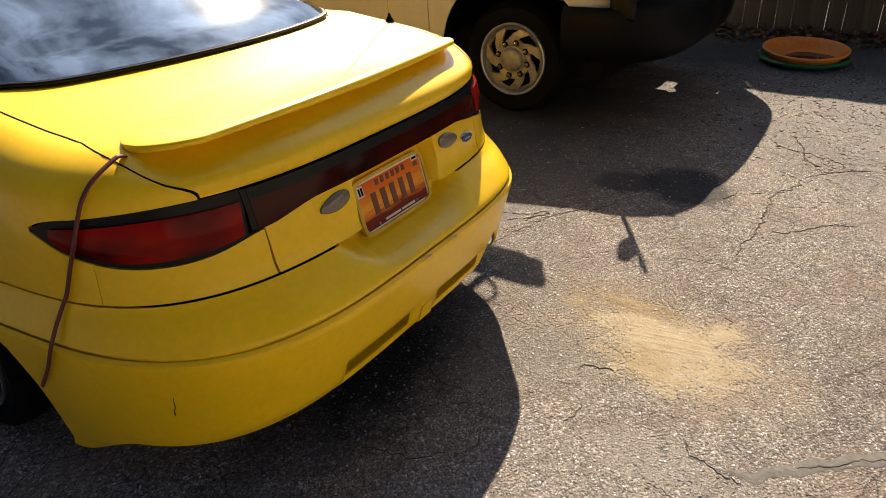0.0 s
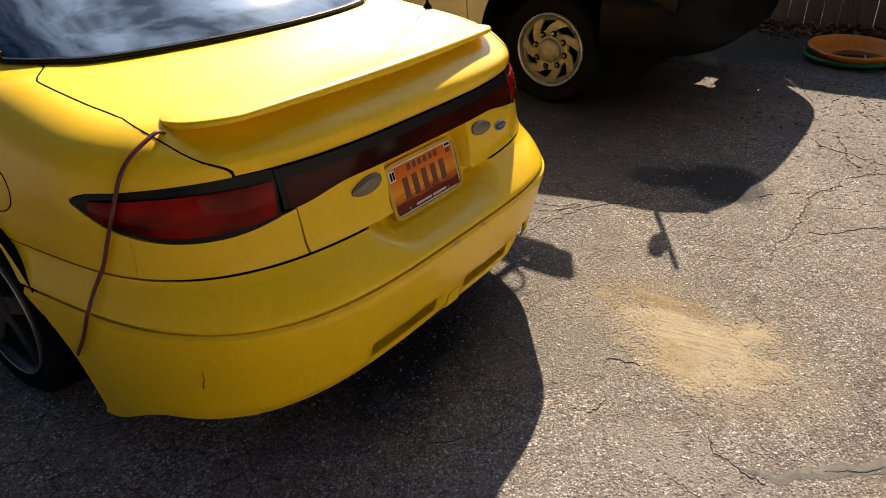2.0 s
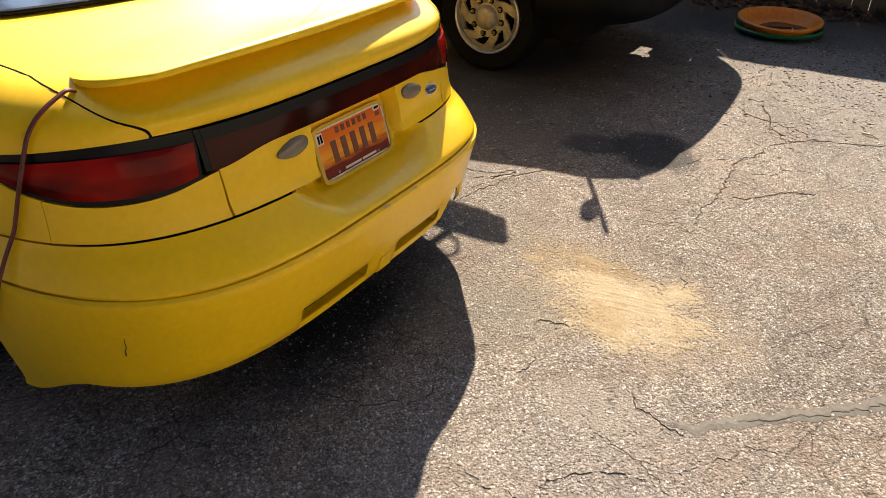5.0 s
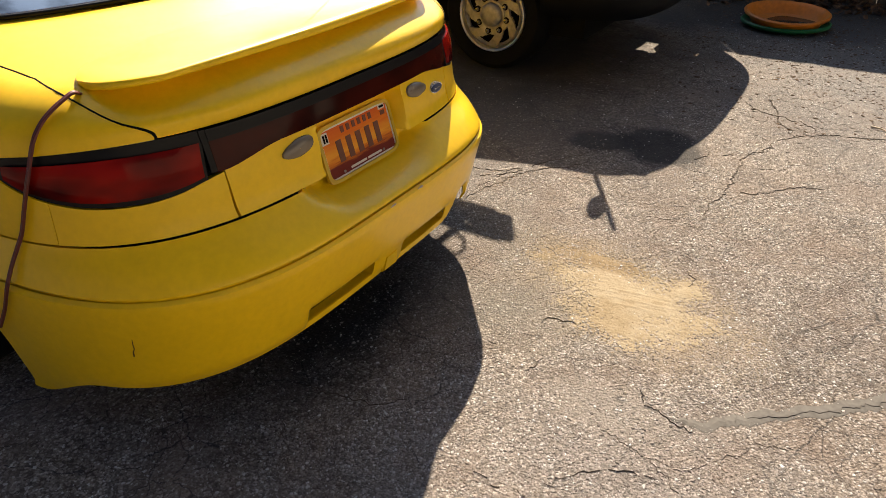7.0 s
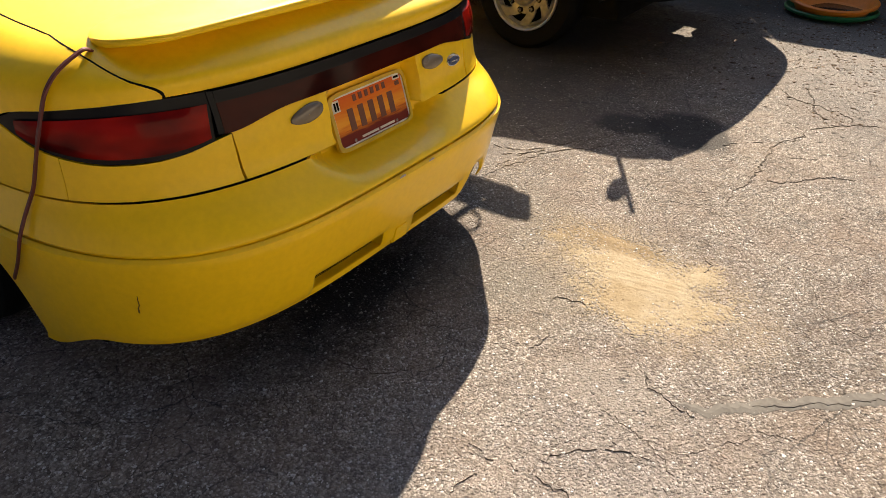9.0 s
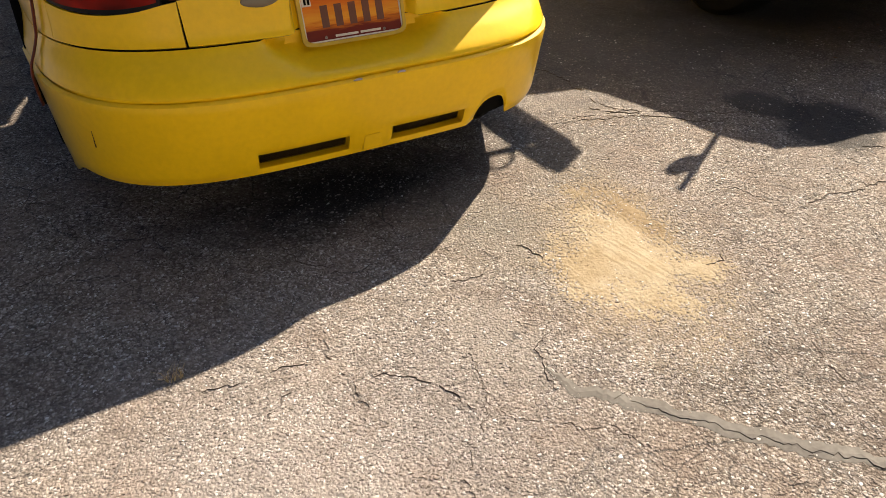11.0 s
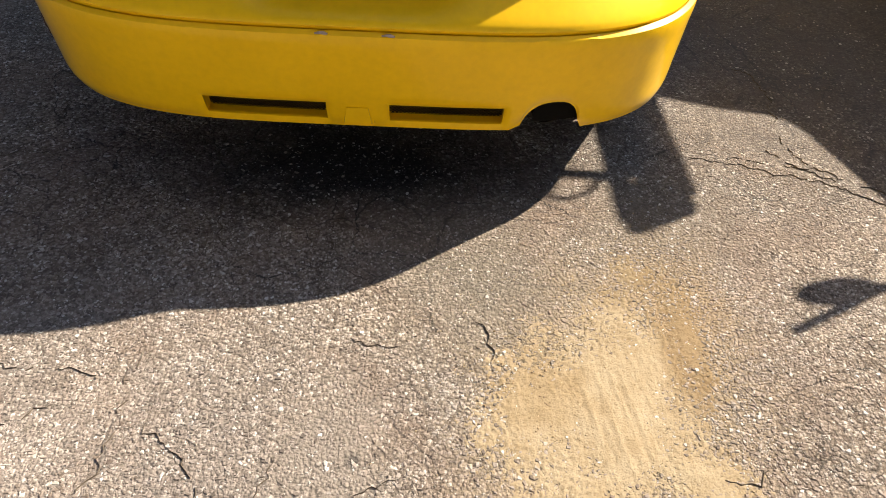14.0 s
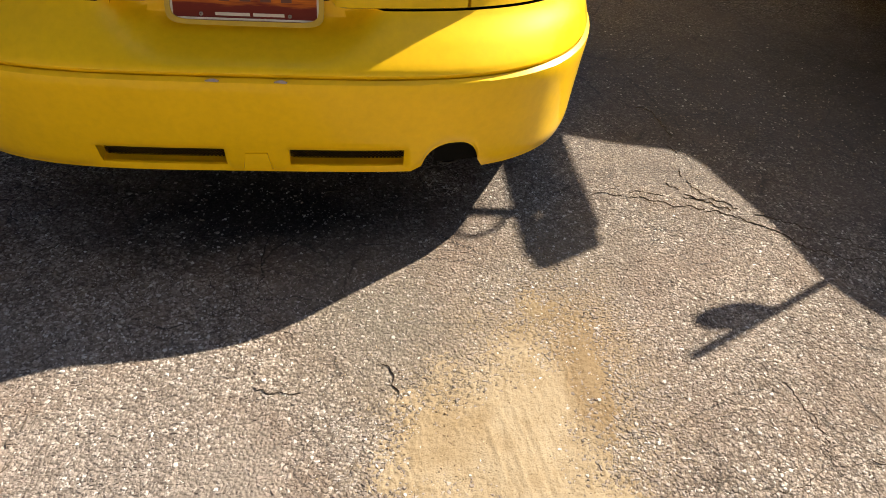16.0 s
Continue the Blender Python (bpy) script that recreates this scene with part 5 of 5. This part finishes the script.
ribbon("crack_filler", [(0.05, -0.90), (0.08, -1.00), (0.15, -1.07), (0.24, -1.18), (0.36, -1.33), (0.55, -1.5)], 0.058, TAR, 0.0022, 0.003, broken=False)
for pts, w in (
        ([(3.0, -1.9), (2.75, -1.62), (2.52, -1.30), (2.46, -1.14), (2.41, -0.99), (2.31, -0.89), (2.22, -0.82), (2.06, -0.79), (1.94, -0.72), (1.84, -0.72), (1.73, -0.72), (1.5, -0.73), (1.33, -0.70), (1.15, -0.72)], 0.018),
        ([(2.31, -0.89), (2.43, -0.82), (2.53, -0.77), (2.65, -0.75), (2.9, -0.66)], 0.013),
        ([(2.41, -0.99), (2.50, -0.94), (2.55, -0.86), (2.64, -0.65), (2.75, -0.55)], 0.012),
        ([(0.86, 0.20), (0.95, 0.18), (1.07, 0.14), (1.24, 0.09), (1.34, 0.02), (1.42, -0.08), (1.59, -0.11)], 0.012),
        ([(1.50, -0.73), (1.56, -0.86), (1.70, -0.98), (1.74, -1.12)], 0.008),
        ([(1.94, -0.72), (1.86, -0.58), (1.70, -0.50)], 0.008),
        ([(1.10, 0.26), (1.21, 0.14), (1.33, 0.09), (1.46, 0.02), (1.58, -0.07), (1.75, -0.12)], 0.010),
        ([(0.97, 0.21), (1.12, 0.17), (1.22, 0.16), (1.33, 0.09)], 0.008),
        ([(1.14, 0.75), (1.22, 0.67), (1.20, 0.41), (1.18, 0.26), (1.22, 0.16)], 0.010),
        ([(0.18, -0.77), (0.12, -0.81), (0.08, -0.83), (0.04, -0.91), (0.03, -0.96), (0.07, -1.01)], 0.007),
        ([(0.07, -1.01), (0.14, -1.06), (0.20, -1.14), (0.26, -1.22), (0.36, -1.34), (0.55, -1.52)], 0.010),
        ([(-0.75, -0.585), (-0.67, -0.59), (-0.56, -0.60), (-0.43, -0.61), (-0.40, -0.625)], 0.006),
        ([(-0.36, -0.49), (-0.37, -0.58), (-0.38, -0.64), (-0.37, -0.73), (-0.37, -0.81), (-0.40, -0.90)], 0.005),
        ([(-0.34, -0.70), (-0.25, -0.76), (-0.22, -0.80), (-0.19, -0.85), (-0.16, -0.94)], 0.007),
        ([(0.79, -0.76), (0.73, -0.79), (0.68, -0.775)], 0.010),
        ([(-0.35, 0.05), (-0.35, -0.04), (-0.30, -0.21), (-0.22, -0.33)], 0.012),
        ([(-1.05, 0.55), (-0.89, 0.47), (-0.87, 0.30), (-0.80, 0.16), (-0.73, 0.13)], 0.010),
        ([(-0.73, 0.13), (-0.81, 0.09), (-0.92, 0.08), (-1.1, 0.0)], 0.009),
        ([(0.275, -0.43), (0.30, -0.50), (0.30, -0.55)], 0.008),
        ([(-0.46, -0.62), (-0.52, -0.70), (-0.60, -0.76)], 0.004),
        ([(0.20, -0.47), (0.10, -0.52), (0.0, -0.50)], 0.004)):
    ribbon("crack", pts, w * (0.34 if w > 0.0085 else 0.30), CRACK, 0.0031, 0.005)


# fine crazing between the larger cracks
for _ in range(22):
    x, y = crack_rng.uniform(-1.5, 1.9), crack_rng.uniform(-1.5, 0.5)
    if math.hypot((x - 0.55) / 0.35, (y + 0.6) / 0.5) < 1:
        continue
    a = crack_rng.uniform(0, 2 * math.pi)
    pts = [(x, y)]
    for _ in range(crack_rng.randint(3, 6)):
        a += crack_rng.uniform(-0.8, 0.8)
        x, y = x + 0.11 * math.cos(a), y + 0.11 * math.sin(a)
        pts.append((x, y))
    ribbon("crack", pts, 0.0022, CRACK, 0.0019, 0.004)


# ---- sand drift: a low, ridged mound ----
def sand_mat():
    k = Mat("pale sand", Roughness=0.95, Specular_IOR_Level=0.15)
    co = k.coords()
    n, n2, n3 = k.noise(co, 260, 3), k.noise(co, 16, 5), k.noise(k.coords((44, 3, 1)), 3, 3)
    r = k.ramp(n2, "Fac", [(0.25, (0.245, 0.186, 0.112)), (0.45, (0.30, 0.241, 0.157)), (0.65, (0.325, 0.268, 0.182)), (0.85, (0.345, 0.29, 0.205))])
    st = k.ramp(n3, "Fac", [(0.35, (0.90, 0.88, 0.85)), (0.55, (1, 1, 1))])
    a = k.mix(0.8, (r, "Color"), (st, "Color"), "MULTIPLY")
    # browner soil along one side, and in a crumbled patch
    for centre, half, turn, col, amount in (((0.705, -0.44), (0.075, 0.30), 3, (0.185, 0.128, 0.068), 0.75), ((0.385, -0.60), (0.10, 0.10), 0, (0.20, 0.138, 0.066), 0.3),
                                            ((0.60, -0.27), (0.16, 0.12), 0, (0.20, 0.15, 0.088), 0.7)):
        mp = k.node("Mapping")
        mp.vector_type = "TEXTURE"
        mp.inputs["Location"].default_value = (*centre, 0)
        mp.inputs["Rotation"].default_value = (0, 0, radians(turn))
        mp.inputs["Scale"].default_value = (*half, 1)
        k.link(k.node("TexCoord"), "Object", mp, "Vector")
        ln = k.node("VectorMath")
        ln.operation = "LENGTH"
        k.link(mp, "Vector", ln, 0)
        off = k.math("MULTIPLY_ADD", (k.noise(co, 14, 5, 0.65), "Fac"), 0.7)
        k.t.links.new(ln.outputs["Value"], off.inputs[2])
        f = k.ramp(k.math("MULTIPLY", (off, "Value"), 0.5), "Value", [(0.5, (amount,) * 3), (0.72, (0, 0, 0))])
        a = k.mix((f, "Color"), (a, 2), col)
    g = k.ramp(n, "Fac", [(0.28, (0.66, 0.62, 0.57)), (0.45, (1, 1, 1)), (0.8, (1.08, 1.08, 1.08))])
    a = k.mix(1.0, (a, 2), (g, "Color"), "MULTIPLY")
    k.colour(k.mix(1.0, (a, 2), (0.94, 0.985, 1.07), "MULTIPLY"), 2)
    k.bump(n, "Fac", 0.5, 0.0025)
    return k.m


nx, ny = 300, 320
rows = []
for j in range(ny):
    y = -1.08 + 1.0 * j / (ny - 1)
    row = []
    for i in range(nx):
        x = 0.14 + 0.80 * i / (nx - 1)
        c, s_ = math.cos(radians(-16)), math.sin(radians(-16))
        dx, dy = x - 0.545, y + 0.63
        ex, ey = (dx * c + dy * s_) / 0.165, (-dx * s_ + dy * c) / 0.29
        d = min(math.hypot(ex, ey), math.hypot((x - 0.39) / 0.135, (y + 0.66) / 0.16) + 0.12, math.hypot((x - 0.66) / 0.11, (y + 0.78) / 0.10) + 0.2,
                math.hypot((x - 0.705) / 0.075, (y + 0.45) / 0.30) + 0.42, math.hypot((x - 0.64) / 0.17, (y + 0.29) / 0.15) + 0.80)
        n = noise.fractal(Vector((x * 9, y * 9, 3)), 0.8, 2.1, 5)
        fine = noise.fractal(Vector((x * 110, y * 110, 1)), 0.6, 2.1, 3)
        across, along = dx * 0.985 + dy * 0.17, dy * 0.985 - dx * 0.17
        track = math.exp(-((across + 0.02) / 0.075) ** 2)
        ridge = noise.fractal(Vector((across * 85, along * 5.5, 4)), 0.7, 2.1, 3) * 0.0011 * track * (1 - sstep(0.35, 0.95, d))
        crumb = 0.0012 * abs(noise.fractal(Vector((x * 70, y * 70, 9)), 0.6, 2.0, 3)) * math.exp(-((x - 0.39) / 0.09) ** 2 - ((y + 0.61) / 0.09) ** 2)
        h = 0.0034 * (1 - d) + 0.0014 * n + 0.0013 * fine * sstep(0.3, 0.9, d) + 0.0005 * fine + ridge + crumb
        row.append(Vector((x, y, max(-0.012, min(h, 0.012)))))
    rows.append(row)
bm = bmesh.new()
sheet(bm, rows, nx, ny)
sand = part("sand_drift", bm, sand_mat(), smooth=80)
tagged(sand, "pale sand drift lying over the asphalt", "sand", kind="stuff")


# ---- loose and half-sunk aggregate ----
def stone_mat(name, shade):
    k = Mat(name, Roughness=0.85)
    geo = k.node("NewGeometry")
    r = k.ramp(geo, "Random Per Island", [(p, tuple(c * f for c, f in zip(col, shade))) for p, col in ((0, (0.105, 0.086, 0.07)), (0.25, (0.19, 0.158, 0.13)), (0.6, (0.29, 0.247, 0.206)), (0.85, (0.41, 0.362, 0.31)), (1, (0.64, 0.60, 0.54)))])
    co = k.coords()
    n = k.noise(co, 300, 3)
    g = k.ramp(n, "Fac", [(0.3, (0.75, 0.75, 0.75)), (0.7, (1.1, 1.1, 1.1))])
    a = k.mix(1.0, (r, "Color"), (g, "Color"), "MULTIPLY")
    wear = k.ramp(k.noise(co, 1.3, 6, 0.6), "Fac", WEAR)
    a = k.mix(1.0, (a, 2), (wear, "Color"), "MULTIPLY")
    a = k.mix(1.0, (a, 2), (k.ramp(k.noise(co, 8.5, 5, 0.6), "Fac", MOTTLE), "Color"), "MULTIPLY")
    rfac = k.ramp(k.noise(co, 3.1, 6, 0.65), "Fac", RUST)
    k.colour(k.mix((rfac, "Color"), (a, 2), (0.19, 0.14, 0.11)), 2)
    return k.m


def stones(name, x0, x1, y0, y1, count, size, label, seed, lift, reach, mat, base_z=-0.001, cluster=None, k=5):
    r = np.random.default_rng(seed)
    cx, cy = r.uniform(x0, x1, count * 3), r.uniform(y0, y1, count * 3)
    far = np.hypot(cx - 0.35, cy + 0.5)
    want = np.clip((reach - far) / (reach * 0.6), 0, 1)
    # fewer chips over oil, sand, filler, brown patches and the painted shade
    for ex, ey, hx, hy, share in ((1.87, -0.35, 0.27, 0.20, 0.08), (1.78, -0.05, 0.12, 0.15, 0.1), (0.55, -0.63, 0.2, 0.36, 0.6), (-0.05, 0.10, 0.50, 0.26, 0.1), (1.75, 0.95, 1.1, 0.95, 0.22), (0.28, -0.30, 0.24, 0.28, 0.6), (0.72, -0.10, 0.20, 0.25, 0.6), (0.01, -0.74, 0.10, 0.17, 0.4),
                                (0.12, -1.04, 0.045, 0.045, 0.06), (0.20, -1.13, 0.05, 0.05, 0.06), (0.28, -1.24, 0.05, 0.055, 0.06), (0.36, -1.33, 0.045, 0.05, 0.06), (0.46, -1.42, 0.045, 0.05, 0.06)):
        want = np.where(np.hypot((cx - ex) / hx, (cy - ey) / hy) < 1, want * share, want)
    if cluster:
        want = np.exp(-((cx - cluster[0]) / cluster[2]) ** 2 - ((cy - cluster[1]) / cluster[3]) ** 2)
    want *= 0.72 + 0.28 * np.sin(cx * 9.1 + 2 * np.sin(cy * 5.3)) * np.sin(cy * 7.7 + 1.7 * np.sin(cx * 4.1))
    near = np.flatnonzero(r.uniform(0, 1, count * 3) < want)[:count]
    cx, cy = cx[near], cy[near]
    count = len(near)
    rad = size * (0.4 + 1.15 * r.uniform(0, 1, count) ** 1.8)
    ang = np.linspace(0, 2 * np.pi, k, endpoint=False)[None, :] + r.uniform(0, 6.28, (count, 1)) + r.uniform(-0.42, 0.42, (count, k))
    rr = rad[:, None] * r.uniform(0.65, 1.2, (count, k))
    stretch = r.uniform(0.42, 0.95, (count, 1))
    turn = r.uniform(0, 3.14, (count, 1))
    lx, ly = rr * np.cos(ang), rr * np.sin(ang) * stretch
    px = cx[:, None] + lx * np.cos(turn) - ly * np.sin(turn)
    py = cy[:, None] + lx * np.sin(turn) + ly * np.cos(turn)
    hgt = rad * lift * r.uniform(0.5, 1.3, count)
    tx, ty = 0.55, 0.55
    V = np.zeros((count, 2 * k, 3))
    V[:, :k, 0], V[:, :k, 1], V[:, :k, 2] = px, py, base_z
    V[:, k:, 0] = cx[:, None] + (px - cx[:, None]) * r.uniform(0.5, 0.8, (count, 1))
    V[:, k:, 1] = cy[:, None] + (py - cy[:, None]) * r.uniform(0.5, 0.8, (count, 1))
    V[:, k:, 2] = base_z + 0.001 + hgt[:, None] * r.uniform(0.75, 1.15, (count, k))
    base = (np.arange(count) * 2 * k)[:, None]
    faces = []
    for i in range(k):
        j = (i + 1) % k
        faces.append(np.concatenate([base + i, base + j, base + k + j, base + k + i], 1))
    F = np.concatenate(faces, 0).tolist() + (base + np.arange(k, 2 * k)[None, :]).tolist()
    me = bpy.data.meshes.new(name)
    me.from_pydata(V.reshape(-1, 3).tolist(), [], F)
    ob = link_mesh(name, me, mat, None, 0)
    return tagged(ob, label, "gravel", kind="stuff")


STONE = stone_mat("aggregate stones", (0.95, 1.055, 1.26))
GRIT = stone_mat("brown grit", (1.05, 0.93, 0.72))
SANDY = plain("loose sand", (0.30, 0.253, 0.18), 0.95, vary=0.2, scale=80)
stones("aggregate", -2.0, 2.8, -1.9, 1.6, 104000, 0.0047, "pale stone chips half sunk in the asphalt", 3, 0.26, 2.6, STONE)
stones("fine_aggregate", -0.9, 1.4, -1.5, 0.3, 62000, 0.0027, "small stone chips worn out of the asphalt", 12, 0.3, 1.7, STONE, -0.0005, k=4)
stones("loose_gravel", -0.7, 1.5, -1.4, 0.3, 800, 0.0042, "loose grit lying on the asphalt", 4, 0.45, 1.3, STONE)
stones("sand_grit", 0.15, 0.65, -0.90, -0.35, 900, 0.0026, "brown grit scattered over the sand", 6, 0.3, 0.45, GRIT, 0.0012, (0.40, -0.62, 0.085, 0.085))
stones("brown_grit", 0.45, 1.0, -0.95, 0.0, 600, 0.0024, "brown grit beside the sand drift", 7, 0.3, 1.2, GRIT, 0.0, (0.72, -0.40, 0.10, 0.22))

stones("sand_specks", 0.05, 1.1, -1.25, 0.05, 14000, 0.0021, "sand grains strewn round the drift", 9, 0.22, 1.2, SANDY, 0.0002, (0.55, -0.60, 0.20, 0.33))

LITTER = plain("leaf crumbs", (0.10, 0.065, 0.04), 0.9, vary=0.5, scale=25)
stones("leaf_crumbs", 2.4, 5.8, -2.6, 0.8, 3200, 0.011, "dark crumbs of dead leaves strewn over the asphalt", 13, 0.2, 9.0, LITTER, 0.0, (4.2, -0.8, 1.3, 0.9))
stones("coarse_chips", 1.8, 5.6, -2.8, 0.4, 9000, 0.0075, "coarse worn stone chips in the far asphalt", 14, 0.25, 9.0, STONE, -0.0005, (3.2, -1.1, 1.1, 0.8), 4)


# ---- dry leaves blown against the fence ----
def leaves(count, seed):
    r = np.random.default_rng(seed)
    V, F = [], []
    for i in range(count):
        x = FENCE_X - 0.05 - abs(r.normal(0, 0.22))
        y = r.uniform(-3.0, 3.5)
        z = 0.01 + 0.10 * math.exp(-(FENCE_X - x) / 0.12) * r.uniform(0, 1)
        m = Matrix.Translation((x, y, z)) @ Euler((r.uniform(-0.7, 0.7), r.uniform(-0.7, 0.7), r.uniform(0, 6.28))).to_matrix().to_4x4()
        a, b = r.uniform(0.025, 0.05), r.uniform(0.012, 0.025)
        k = len(V)
        V += [tuple(m @ Vector(p)) for p in ((-a, 0, 0), (-a * 0.3, b, 0.006), (a * 0.4, b * 0.8, 0.004), (a, 0, 0.008), (a * 0.4, -b * 0.8, 0.004), (-a * 0.3, -b, 0.006), (0, 0, -0.003))]
        F += [(k, k + 6, k + 1), (k + 1, k + 6, k + 2), (k + 2, k + 6, k + 3), (k + 3, k + 6, k + 4), (k + 4, k + 6, k + 5), (k + 5, k + 6, k)]
    me = bpy.data.meshes.new("leaf_litter")
    me.from_pydata(V, [], F)
    k = Mat("dry leaves", Roughness=0.8)
    geo = k.node("NewGeometry")
    k.colour(k.ramp(geo, "Random Per Island", [(0, (0.03, 0.017, 0.01)), (0.5, (0.08, 0.042, 0.022)), (1, (0.17, 0.095, 0.05))]))
    return tagged(link_mesh("leaf_litter", me, k.m, None, 0), "brown dry leaves heaped along the fence foot", "leaves", kind="stuff")


leaves(1500, 8)


# ---- a dry tuft in a crack, and a bleached twig ----
def dry_tuft(x, y, count, seed):
    r = random.Random(seed)
    bm = bmesh.new()
    for _ in range(count):
        a, lean, h = r.uniform(0, 2 * math.pi), r.uniform(0.3, 1.1), r.uniform(0.02, 0.05)
        d = Vector((math.cos(a), math.sin(a), 0))
        foot = Vector((x + r.uniform(-0.02, 0.02), y + r.uniform(-0.008, 0.008), 0))
        tube(bm, [foot, foot + d * h * lean * 0.4 + Vector((0, 0, h * 0.7)), foot + d * h * lean + Vector((0, 0, h))], lambda t: 0.0009 * (1.1 - t), 4)
    ob = part("dry_grass", bm, plain("straw", (0.42, 0.33, 0.17), 0.7))
    return tagged(ob, "small tuft of dry straw-coloured grass in a crack", "grass", kind="stuff")


dry_tuft(-0.72, -0.515, 16, 21)
bm = bmesh.new()
tube(bm, spline([(2.66, -1.20, 0.006), (2.645, -1.225, 0.009), (2.64, -1.25, 0.008), (2.615, -1.275, 0.006)], 5), lambda t: 0.0055 - 0.002 * t, 7)
twig = part("twig", bm, plain("bleached bark", (0.55, 0.48, 0.38), 0.8, bump=0.3))
tagged(twig, "short bleached twig lying on the asphalt", "twig")
